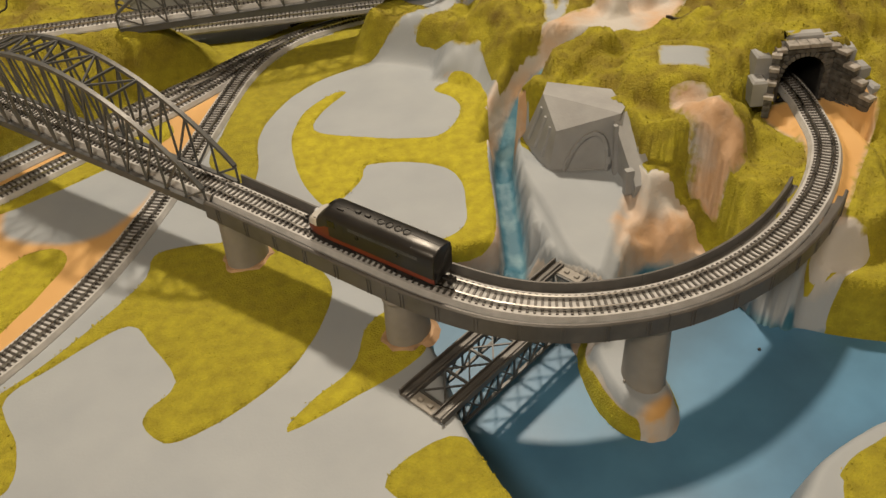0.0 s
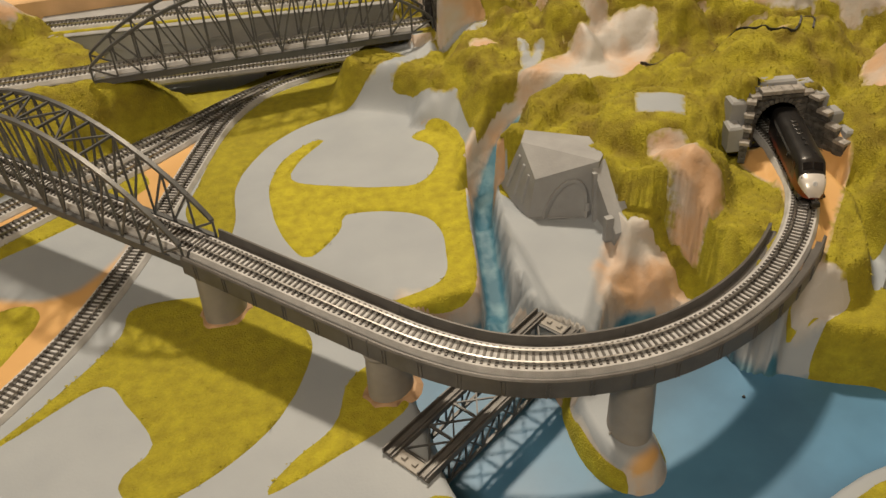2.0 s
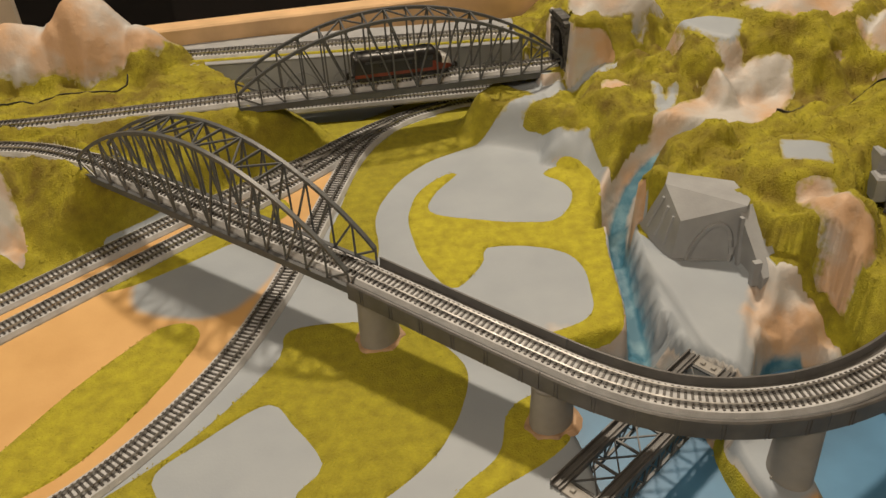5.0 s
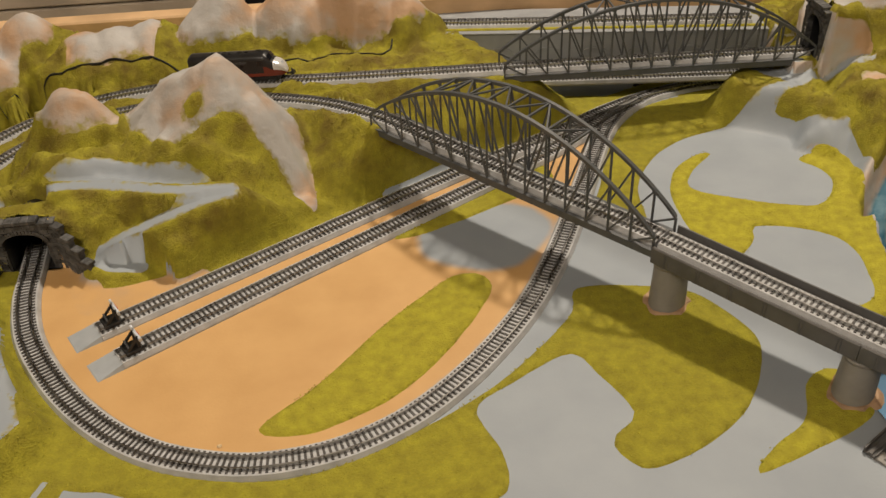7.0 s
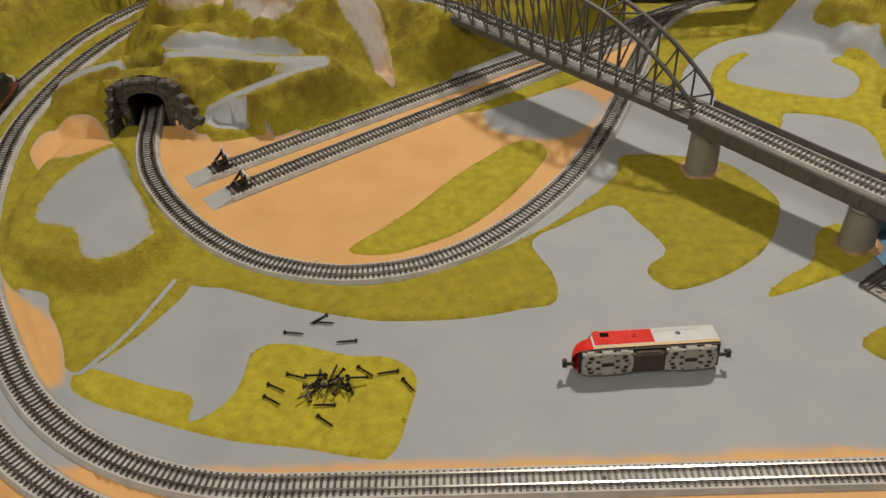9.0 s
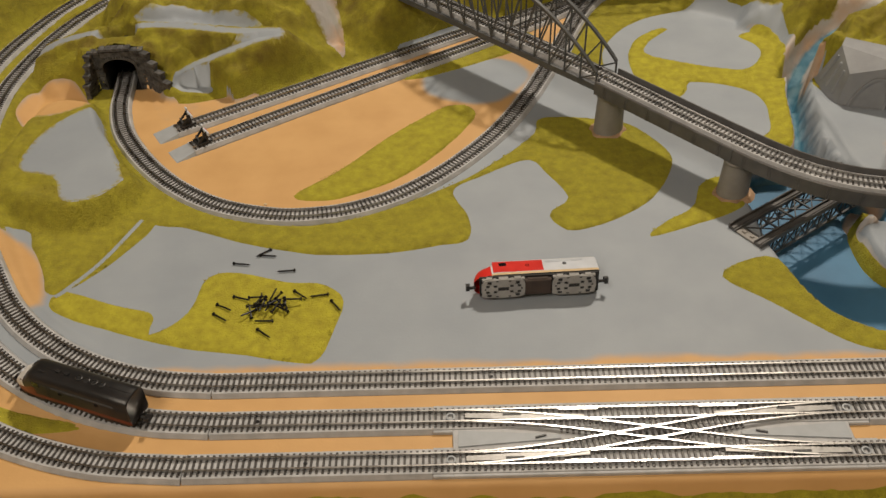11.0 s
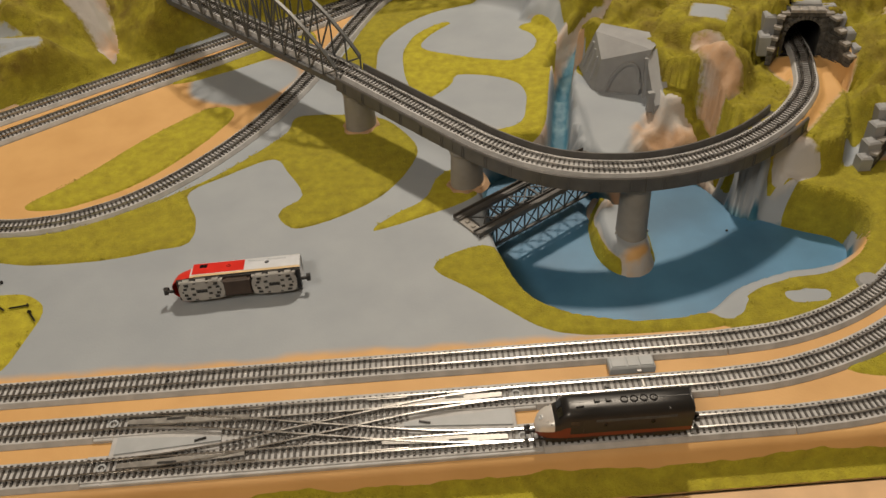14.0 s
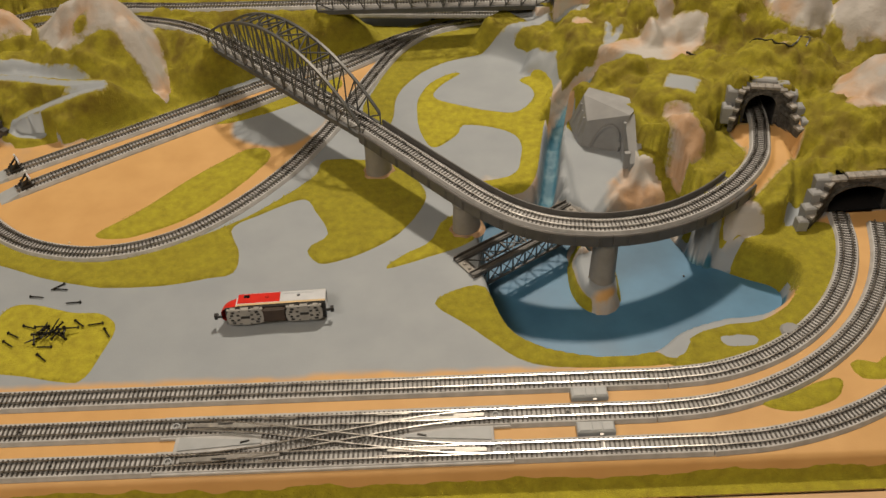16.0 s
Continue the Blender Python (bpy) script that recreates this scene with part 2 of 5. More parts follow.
def wobble(scale, seed, octaves=4):
    """Smooth value noise on the grid, about -1 to 1."""
    rng, out, amp = np.random.default_rng(seed), np.zeros(GX.shape), 1.0
    for o in range(octaves):
        cell = scale / 2**o
        n, m = int((X1 - X0) / cell) + 3, int((Y1 - Y0) / cell) + 3
        v = rng.uniform(-1, 1, (m, n))
        u, w = (GX - X0) / cell, (GY - Y0) / cell
        i, j = u.astype(int), w.astype(int)
        fu, fw = u - i, w - j
        fu, fw = fu * fu * (3 - 2 * fu), fw * fw * (3 - 2 * fw)
        out += amp * ((v[j, i] * (1 - fu) + v[j, i + 1] * fu) * (1 - fw) + (v[j + 1, i] * (1 - fu) + v[j + 1, i + 1] * fu) * fw)
        amp *= 0.5
    return out / 1.6


def facets(scale, seed):
    """Rock facets: a field of flat triangles between random heights, about -1 to 1."""
    rng = np.random.default_rng(seed)
    u, w = (GX - X0 + 0.35 * (GY - Y0)) / scale, (GY - Y0) / scale
    v = rng.uniform(-1, 1, (int(w.max()) + 3, int(u.max()) + 3))
    i, j = u.astype(int), w.astype(int)
    fu, fw = u - i, w - j
    low = v[j, i] + fu * (v[j, i + 1] - v[j, i]) + fw * (v[j + 1, i + 1] - v[j, i + 1])
    high = v[j, i] + fw * (v[j + 1, i] - v[j, i]) + fu * (v[j + 1, i + 1] - v[j + 1, i])
    return np.where(fu > fw, low, high)


def smooth(v):
    v = np.clip(v, 0, 1)
    return v * v * (3 - 2 * v)


N1, N2, N3 = wobble(60, 3), wobble(18, 5), wobble(35, 9)
H = np.zeros(GX.shape)
ROCK = np.full(GX.shape, -20.0)


def level(poly, z, w=10.0, lift_only=False):
    """Raise or lower the ground to z inside an outline, over a slope w wide."""
    global H
    k = smooth(0.5 + signed(poly) / w)
    new_h = H + (z - H) * k
    H = np.maximum(H, new_h) if lift_only else new_h


def hill(cx, cy, rx, ry, rot, h, base=0.0, power=1.5, rock=None):
    global H, ROCK
    c, s = math.cos(radians(rot)), math.sin(radians(rot))
    u, v = ((GX - cx) * c + (GY - cy) * s) / rx, (-(GX - cx) * s + (GY - cy) * c) / ry
    d = np.sqrt(u * u + v * v) * (1 + 0.14 * N3 + 0.18 * facets(24, 41) + 0.1 * facets(11, 43))
    H = np.maximum(H, base + (h - base) * np.clip(1 - d ** power, 0, 1) - 200.0 * (d > 1))
    if rock:
        ROCK = np.maximum(ROCK, (rock - d) * min(rx, ry))


def embank(pts, half=13.0, slope=0.9):
    global H
    d, z = along(pts)
    H = np.maximum(H, z - np.maximum(0, d - half) * slope * (1 + 0.3 * N3))


# left and rear heights
hill(-395, 545, 135, 72, -5, 46, 0, 1.6)
embank(INNER_RAMP[3:])
embank(OUTER_RAMP[3:])
level([(-330, 690), (-330, 662), (-118, 662), (-118, 715), (-200, 800), (-330, 800)], 48, 10)
level([(-700, 560), (-610, 560), (-585, 640), (-545, 690), (-490, 715), (-330, 700), (-330, 810), (-700, 810)], 46, 30, True)
MOUNTAIN_PATH = [(-540, 508, 24), (-512, 516, 36), (-470, 522, 43), (-433, 528, 44), (-400, 524, 44), (-356, 512, 44), (-314, 508, 44), (-341, 500, 39), (-376, 494, 28), (-402, 487, 18), (-404, 481, 8), (-382, 480, 4)]
embank(MOUNTAIN_PATH, 7, 1.0)
embank([(-452, 556, 50), (-400, 556, 52), (-350, 550, 54), (-318, 540, 50)], 8, 1.1)
embank([(-466, 604, 60), (-452, 604, 76), (-438, 602, 80), (-424, 598, 74), (-408, 594, 58)], 4, 1.25)
embank([(-406, 590, 60), (-384, 592, 72), (-364, 592, 88), (-346, 590, 102), (-328, 590, 105), (-314, 596, 92), (-298, 604, 68), (-288, 612, 50)], 6, 1.25)
embank([(-328, 588, 107), (-312, 580, 86), (-297, 568, 64), (-283, 554, 36), (-270, 538, 6)], 7, 1.3)
embank([(-338, 588, 101), (-350, 570, 78), (-364, 556, 60)], 7, 1.2)
embank([(-366, 592, 86), (-382, 574, 66), (-392, 562, 54)], 5, 1.2)
embank([(-322, 586, 98), (-322, 568, 76), (-318, 556, 60)], 4, 1.3)
hill(-226, 754, 58, 40, 0, 118, 45, 1.5, 0.92)
hill(-188, 744, 32, 34, 0, 84, 45, 1.8, 0.6)
hill(-292, 754, 56, 40, 0, 98, 45, 1.5, 0.86)
hill(-348, 752, 50, 38, 0, 98, 45, 1.6, 0.8)
hill(-410, 745, 46, 40, 0, 76, 45, 1.6, 0.3)
hill(-455, 735, 60, 48, 0, 80, 45, 1.5, 0.55)
hill(-594, 738, 88, 66, 0, 116, 30, 1.2, 0.9)
hill(-520, 752, 50, 44, 0, 92, 40, 1.4, 0.6)
PATCH_PLAN = [(-489, 405), (-464, 434), (-446, 400), (-424, 362), (-407, 341), (-424, 311), (-448, 306), (-463, 334), (-493, 346), (-496, 376)]
level([(-512, 440), (-470, 450), (-438, 404), (-402, 344), (-420, 304), (-456, 298), (-512, 336)], 18, 20, True)
# right-hand heights
level([(146, 640), (150, 560), (168, 512), (166, 470), (186, 436), (206, 400), (236, 376), (262, 378), (275, 430), (290, 446), (345, 432), (350, 395), (340, 352), (372, 332), (420, 332), (500, 332), (520, 800), (150, 800), (120, 700)], 44, 46)
hill(244, 448, 46, 44, 0, 58, 30, 4.0)
hill(240, 394, 40, 50, 10, 58, 8, 1.7)
hill(345, 478, 90, 48, 0, 80, 40, 1.7, 0.12)
hill(398, 398, 66, 52, 0, 62, 30, 2.0, 0.3)
hill(428, 428, 56, 50, 20, 86, 40, 1.5, 0.85)
hill(330, 610, 130, 74, 0, 100, 45, 1.5, 0.4)
hill(395, 560, 50, 46, 0, 104, 45, 1.6, 0.8)
hill(450, 540, 54, 54, 0, 98, 45, 1.7, 0.75)
hill(262, 604, 78, 50, 20, 84, 20, 1.8)
hill(200, 690, 74, 62, 0, 98, 20, 2.2, 0.62)
hill(180, 602, 64, 44, 20, 46, 2, 1.6, 0.25)
level([(66, 640), (98, 615), (140, 590), (165, 620), (150, 700), (120, 720), (100, 690)], 28, 26, True)
level([(236, 350), (246, 322), (268, 306), (300, 302), (322, 330), (338, 380), (330, 420), (285, 425), (262, 385)], 24.5, 13)
hill(208, 378, 24, 26, 0, 24, -20, 2.4, 1.0)
hill(198, 358, 26, 20, 10, 8, -34, 1.6, 1.0)
hill(222, 356, 26, 20, 20, 16, -38, 1.6, 1.0)
hill(240, 344, 28, 24, 20, 22, -38, 1.8, 0.9)
hill(186, 346, 18, 18, 0, 0, -40, 1.2, 1.0)
ROCK = np.maximum(ROCK, signed([(162, 528), (190, 549), (225, 564), (268, 576), (302, 566), (286, 534), (255, 514), (210, 522)]))
# shelf with the upper grey pad, rims of the gorge
PAD = [(230, 624), (262, 630), (281, 608), (260, 574), (246, 588)]
level(PAD, 82, 14)
embank([(128, 490, 2), (144, 518, 14), (166, 546, 24), (190, 562, 35), (215, 580, 48)], 4, 1.2)
embank([(152, 462, 44), (168, 480, 47), (188, 494, 50), (216, 502, 54)], 6, 1.6)
ROCK = np.maximum(ROCK, signed([(246, 326), (254, 300), (290, 288), (304, 304), (282, 322), (255, 345)]))
ROCK = np.maximum(ROCK, signed([(60, 392), (60, 372), (112, 366), (118, 384), (108, 392), (78, 384)]) * 0.7)
# quarry yard and its recess
level([(143, 436), (152, 452), (176, 446), (199, 424), (199, 386), (216, 384), (222, 430), (194, 474), (154, 482)], 42, 8, True)
QUARRY = [(137, 356), (146, 326), (164, 350), (180, 376), (189, 388), (192, 414), (187, 428), (162, 440), (153, 470), (144, 474), (139, 450), (136, 424), (138, 396)]
level(QUARRY, 4, 5)
level([(152, 432), (190, 420), (190, 432), (166, 460), (148, 471)], 2, 4)
# lake, stream bed and island
LAKE = [(53, 268), (60, 228), (70, 202), (88, 185), (108, 177), (133, 172), (168, 175), (194, 194), (230, 206), (262, 210), (288, 228), (302, 252), (298, 268), (280, 278), (256, 292), (238, 304), (230, 322), (218, 346), (198, 356), (178, 350), (154, 318), (140, 330), (124, 356), (108, 372), (80, 372), (58, 362), (50, 332), (53, 298)]
STREAM = [(104, 356, -32), (117, 388, -31), (123, 414, -29), (129, 446, -26), (137, 480, -20), (148, 506, -10), (164, 524, 4), (182, 532, 18), (198, 527, 28), (212, 524, 34)]
level(LAKE, -44, 13)
ds, zs = along(STREAM)
bank = smooth((10.5 - ds) / 4.5)
H = np.minimum(H, H + (zs - 6 - H) * bank)
ISLAND = [(130, 306), (126, 276), (131, 254), (144, 242), (157, 246), (164, 262), (162, 300)]
level(ISLAND, -16, 15)
hill(136, 306, 12, 26, 14, 4, -46, 1.8)
# corridors of the lines
for pts, half in ((LOOP[4:], 11), (SIDING_1, 11), (SIDING_2, 11), (TRACK_A_RIGHT[:-1], 12), (TRACK_B_RIGHT[:-1], 12)):
    d, z = along(pts)
    k = smooth((half + 14 - d) / 14)
    H = np.where(H > z, H + (z - H) * k, H)
for pts, half in ((INNER_RAMP, 11), (OUTER_RAMP, 11), (VIADUCT[11:15], 12), (LOOP[:5], 12)):
    d, z = along(pts)
    k = smooth((half + 7 - d) / 7)
    H = np.where((H > z) | (d < half), H + (z - H) * k, H)
d, z = along(MOUNTAIN_PATH)
k = smooth((13 - d) / 6)
H = np.where((H > z) & (GX > -530), H + (z - H) * k, H)
# tunnel mouths: the hill stands upright behind each stone front
PORTALS = {"p1": (316, 424, 27, -10, 20, 38), "p2": (378, 324, 0, 2, 31, 37), "p3": (-457, 493, 0, 3, 24, 39), "far": (152, 668, 38.5, -87, 18, 42)}


def mouth(x, y, z, turn, half, high):
    """Local distances right of and behind a tunnel front that faces down the plan when turn is 0."""
    c, s = math.cos(radians(turn)), math.sin(radians(turn))
    return (GX - x) * c + (GY - y) * s, -(GX - x) * s + (GY - y) * c


for x, y, z, turn, half, high in PORTALS.values():
    u, v = mouth(x, y, z, turn, half, high)
    front = (np.abs(u) < half + 9) & (v <= 0.5) & (v > -22)
    H = np.where(front, np.where(np.abs(u) < half, z, np.minimum(H, z + np.clip((np.abs(u) - half) * 3, 0, 99))), H)
    back = smooth((half + 16 - np.abs(u)) / 12) * smooth((44 - v) / 20) * (v > 0.5)
    H = np.where(v > 0.5, np.maximum(H, H + (z + high - 1 - H) * back), H)
# outer rim: front edge falls to the board
H = np.where(GY < 76, H - 17 * smooth((76 - GY) / 9), H)
H = np.where(GX > 478, H - (H + 15) * smooth((GX - 478) / 20), H)
H = np.where(GX < -636, H - (H + 15) * smooth((-636 - GX) / 20), H)

# painted areas: positive inside
SAND = np.maximum.reduce([
    np.minimum(159 - GY + 4 * N1, np.minimum(GX + 700, 700 - GX)),
    signed([(-448, 500), (-445, 455), (-425, 405), (-395, 366), (-360, 335), (-320, 314), (-280, 306), (-240, 314), (-200, 338), (-165, 372), (-135, 412), (-112, 455), (-96, 494), (-80, 520), (-62, 562), (-50, 600), (-58, 622), (-120, 588), (-200, 550), (-300, 484), (-395, 440), (-420, 460), (-430, 490)]),
    signed([(-545, 350), (-520, 330), (-496, 296), (-462, 270), (-444, 240), (-440, 212), (-470, 222), (-500, 268), (-530, 320)]),
    signed([(290, 420), (288, 398), (292, 378), (272, 338), (252, 314), (270, 306), (310, 345), (342, 380), (348, 402), (330, 424)]),
    np.minimum(signed([(-440, 500), (-446, 440), (-400, 415), (-330, 458), (-340, 476), (-372, 474), (-404, 474)]), 3 - H),
    np.minimum(signed(arc(165, 343, 240, -95, 0) + arc(165, 343, 175, 0, -95)), 300 - GY),
    signed([(290, 250), (350, 330), (520, 330), (520, 60), (180, 60)]) - 12,
])
PALE = signed([(-190, 500), (-185, 470), (-150, 452), (-120, 460), (-95, 500), (-120, 530), (-160, 520)])
SAND = np.minimum(SAND, -PALE)
massif = signed([(-410, 640), (-402, 590), (-392, 570), (-378, 559), (-361, 548), (-345, 553), (-330, 558), (-311, 560), (-302, 553), (-289, 548), (-276, 535), (-262, 530), (-266, 570), (-280, 601), (-291, 637), (-340, 648)])
massif = np.minimum(massif, -signed([(-349, 568), (-340, 571), (-335, 566), (-346, 560)]) + 1)
ROCK = np.maximum.reduce([ROCK, massif + 2.5 * N2, np.where((GX < -404) & (GX > -480) & (GY > 570), (H - 55) * 0.6, -20)])
cliff = signed([(-454, 540), (-433, 549), (-405, 552), (-369, 541), (-339, 530), (-335, 524), (-401, 529), (-440, 536)])
BROWN = signed([(-530, 482), (-497, 486), (-470, 446), (-474, 432), (-506, 420), (-534, 440)])
SAND = np.maximum(SAND, BROWN)
flat_grass = np.maximum.reduce([
    signed([(-417, 345), (-388, 301), (-359, 293), (-327, 279), (-290, 266), (-252, 259), (-211, 260), (-179, 266), (-157, 272), (-157, 300), (-167, 329), (-144, 347), (-108, 367), (-95, 347), (-83, 322), (-85, 312), (-98, 300), (-93, 285), (-81, 279), (-49, 292), (-18, 318), (3, 359), (-3, 387), (-24, 415), (-60, 425), (-94, 425), (-102, 400), (-150, 350), (-210, 312), (-270, 292), (-330, 304), (-390, 345), (-425, 385)]),
    signed([(-287, 327), (-255, 359), (-218, 404), (-189, 433), (-168, 450), (-150, 447), (-148, 427), (-178, 379), (-209, 346), (-237, 329), (-261, 321)]),
    signed([(-360, 188), (-340, 205), (-334, 238), (-315, 244), (-278, 233), (-255, 230), (-240, 215), (-244, 188), (-250, 166), (-259, 160), (-291, 167), (-340, 176), (-392, 194), (-430, 212), (-428, 229), (-390, 215), (-362, 206)]),
    signed([(8, 228), (24, 242), (48, 246), (60, 222), (66, 198), (84, 182), (106, 174), (134, 169), (168, 171), (178, 158), (140, 156), (100, 158), (74, 165), (54, 182), (30, 206)]),
    signed([(177, 158), (203, 184), (231, 194), (260, 198), (288, 218), (300, 246), (290, 262), (262, 284), (300, 300), (335, 310), (352, 300), (338, 246), (310, 205), (276, 178), (240, 162), (206, 155)]),
    signed([(-32, 270), (-16, 287), (6, 303), (18, 330), (38, 338), (46, 310), (34, 296), (8, 284)]),
    signed([(-3, 524), (9, 558), (28, 576), (45, 580), (22, 554), (15, 531), (49, 511), (95, 498), (118, 524), (117, 545), (106, 560), (125, 569), (140, 546), (132, 499), (122, 466), (117, 417), (111, 384), (71, 374), (44, 381), (75, 388), (90, 400), (97, 434), (93, 456), (75, 470), (43, 478), (36, 462), (18, 443), (8, 443), (-2, 476)]),
    signed([(-29, 492), (-24, 539), (-2, 578), (28, 603), (65, 617), (100, 628), (120, 640), (90, 672), (60, 680), (20, 668), (-10, 640), (-32, 600), (-50, 550), (-60, 515), (-50, 480), (-37, 475)]),
    signed([(-216, 499), (-179, 531), (-146, 549), (-122, 560), (-96, 585), (-84, 560), (-110, 540), (-125, 531), (-158, 513), (-194, 497)]),
    signed([(-110, 600), (-60, 635), (-10, 672), (60, 700), (150, 700), (150, 640), (160, 760), (-120, 640), (-180, 600)]) - 2,
    signed([(-112, 605), (-108, 690), (0, 688), (112, 668), (122, 706), (60, 702), (10, 690), (-30, 660), (-70, 632)]),
    signed([(-403, 465), (-407, 480), (-397, 486), (-363, 487), (-355, 478), (-380, 468)]),
    signed([(104, 612), (122, 618), (148, 636), (164, 596), (163, 568), (138, 580), (115, 601)]),
    signed([(182, 612), (196, 640), (212, 650), (224, 630), (228, 584), (208, 574), (199, 590)]),
    signed([(234, 119), (254, 124), (284, 136), (297, 138), (287, 121), (257, 112)]) + 1,
    signed([(309, 151), (318, 154), (328, 150), (340, 158), (336, 140), (320, 137), (311, 140)]) + 1,
    signed([(-560, 118), (-470, 140), (-420, 128), (-380, 116), (-420, 112), (-480, 112)]),
    71.5 - GY + 0.8 * N2,
])
PATCH = signed(PATCH_PLAN)
left_grass = np.minimum(signed([(-700, 240), (-500, 296), (-462, 272), (-432, 226), (-384, 292), (-400, 340), (-440, 418), (-462, 470), (-440, 500), (-330, 460), (-240, 515), (-215, 560), (-240, 700), (-700, 820)]),
                        -signed(PATCH_PLAN))
left_grass = np.minimum(left_grass, -SAND)
slope_y, slope_x = np.gradient(H, CELL)
steep = np.hypot(slope_x, slope_y)
right_grass = np.minimum(signed([(150, 640), (146, 560), (148, 500), (142, 466), (150, 452), (178, 436), (196, 422), (199, 395), (192, 372), (212, 346), (232, 320), (245, 300), (300, 296), (340, 330), (520, 310), (520, 820), (100, 820), (110, 690)]), -SAND)
right_grass = np.minimum(right_grass, -signed([(238, 468), (267, 455), (255, 431), (227, 443)], sharp=True))
right_grass = np.minimum(right_grass, -signed(PAD, sharp=True))
right_grass = np.minimum(right_grass, -signed([(143, 462), (144, 440), (160, 432), (194, 412), (197, 420), (182, 436), (154, 451), (148, 460)]) + 1)
crease_d = np.minimum(along([(81, 600), (127, 629), (178, 633), (200, 616), (214, 580), (190, 545)])[0], along([(197, 553), (207, 617), (213, 656), (245, 681)])[0])
right_grass = np.minimum(right_grass, crease_d - 3.5 + 2 * N2)
ROCK = np.maximum(ROCK, np.where((GX > 100) & ((GY > 470) | ((GY < 366) & (GY > 240) & (GX < 222)) | ((GX > 350) & (GY > 120))), (steep - 2.1 + 0.9 * N3) * 8, -20))
PATCH_ROCK = np.maximum(signed([(224, 422), (241, 423), (252, 420), (248, 396), (258, 384), (254, 371), (240, 362), (228, 367), (223, 393)]), signed([(246, 322), (254, 300), (284, 290), (292, 302), (270, 318)]))
ROCK = np.where(((GX > 218 + 0.5 * (366 - GY) + 5 * N3) & (GX < 330) & (GY < 450) & (GY > 280)) | ((GX > 198) & (GX < 330) & (GY > 384 + 8 * N2) & (GY < 470)) | ((GX > 140) & (GX < 216) & (GY > 428) & (GY < 484) & (ds > 15)), PATCH_ROCK, ROCK)
GRASS = np.maximum.reduce([flat_grass, np.minimum(left_grass, -ROCK + 3 * N2 + 2), np.minimum(right_grass, -ROCK + 3 * N2 + 2), np.where(GX < -100, np.minimum(np.minimum(H - 4, -ROCK + 3 * N2), np.minimum(-SAND, -PATCH)), -9)])
corridor = np.minimum.reduce([along(p)[0] for p in (INNER_RAMP, OUTER_RAMP, LOOP[1:], SIDING_1, SIDING_2, VIADUCT[10:15], [(-310, 144), (172, 144)])])
path_d, _ = along(MOUNTAIN_PATH)
GRASS = np.minimum(GRASS + 0.7 * N2, corridor - 8.5)
GRASS = np.minimum(GRASS, np.minimum(path_d - 6.0 + 1.6 * N2, -cliff + 3 * N2))
GRASS = np.minimum(GRASS, np.abs(along([(-394, 303), (-411, 257), (-430, 225)])[0]) - 1.6)
GRASS = np.where(signed(LAKE) > -1, np.minimum(GRASS, -signed(LAKE) - 1 + 1.5 * N2 + np.where((GX > 212) & (GY > 258), 6, 0)), GRASS)
BARE = np.maximum(signed([(222, 183), (237, 184), (251, 180), (243, 172), (223, 173)]), signed([(176, 172), (190, 184), (200, 180), (184, 164)])) + 3 * N2
GRASS = np.minimum(GRASS, -BARE)
SAND = np.where(BARE > -8, np.minimum(SAND, -BARE - 5), SAND)
GRASS = np.where((ds < 16) & (GX > 95), np.minimum(GRASS, ds - 11), GRASS)
island = signed(ISLAND) + 6
STREAM_PAINT = np.maximum(np.where(GY < 500, 7.5, 5.5) - ds, np.minimum(np.minimum(signed(LAKE) + 3, (np.where((GX > 205) & (GY > 250), -33, -24) - H) * 0.5), -island))
ROCK = np.where(GY > 470, np.maximum(ROCK, np.where(GX < 132 + (GY - 470) * 0.75, 17, 8) - ds), ROCK)
SAND = np.maximum(SAND, np.minimum(island, 251 - GY + 0.35 * (GX - 145)))
GRASS = np.maximum(GRASS, np.minimum(2.6 - np.abs(island - 6), np.where(((GX > 158) & (GY > 254)) | (GX < 139), 3, -3) + 2 * N2))
# rough relief: facets on rock, soft cushions under the grass
hillside = smooth((H - 8) / 25)
rocky = smooth((ROCK + 2) / 5) * smooth((np.abs(H) - 1) / 10)
flat_spots = np.maximum.reduce([signed([(232, 474), (275, 458), (258, 422), (220, 438)]), signed(QUARRY), signed(PAD), PATCH + 6, BROWN + 4, 9 - path_d, np.where(GX > 240, SAND + 4, -99)])
slope_y, slope_x = np.gradient(H, CELL)
firm = 1.0 / (1.0 + 0.8 * np.maximum(0, np.hypot(slope_x, slope_y) - 0.8))
lumps = np.abs(wobble(26, 71, 3)) + 0.6 * np.abs(wobble(13, 73, 2))
H = H + (hillside * (1 - rocky) * (4.5 * N2 + 8.0 * N3 + 4.0 * np.abs(N1) + np.where((GX > 130) & ((ds > 46) | (GY < 470)), 9.0 * lumps - 3.0, 0.0)) + rocky * firm * np.where((GX > 100) & (GY > 500), 0.45, 1.0) * (7.0 * facets(34, 31) + 4.0 * facets(17, 33) + 1.2 * facets(8.5, 35))) * smooth(-flat_spots / 6)
for x, y, z, turn, half, high in PORTALS.values():
    u, v = mouth(x, y, z, turn, half, high)
    H = np.where((np.abs(u) < half) & (v <= 0.5) & (v > -22), z, H)
for pts in (INNER_RAMP, OUTER_RAMP, VIADUCT[11:15]):
    d, z = along(pts)
    H = np.where(d < 10, z, H)
ledge = signed([(184, 340), (234, 334), (230, 366), (216, 388), (196, 398), (190, 384)])
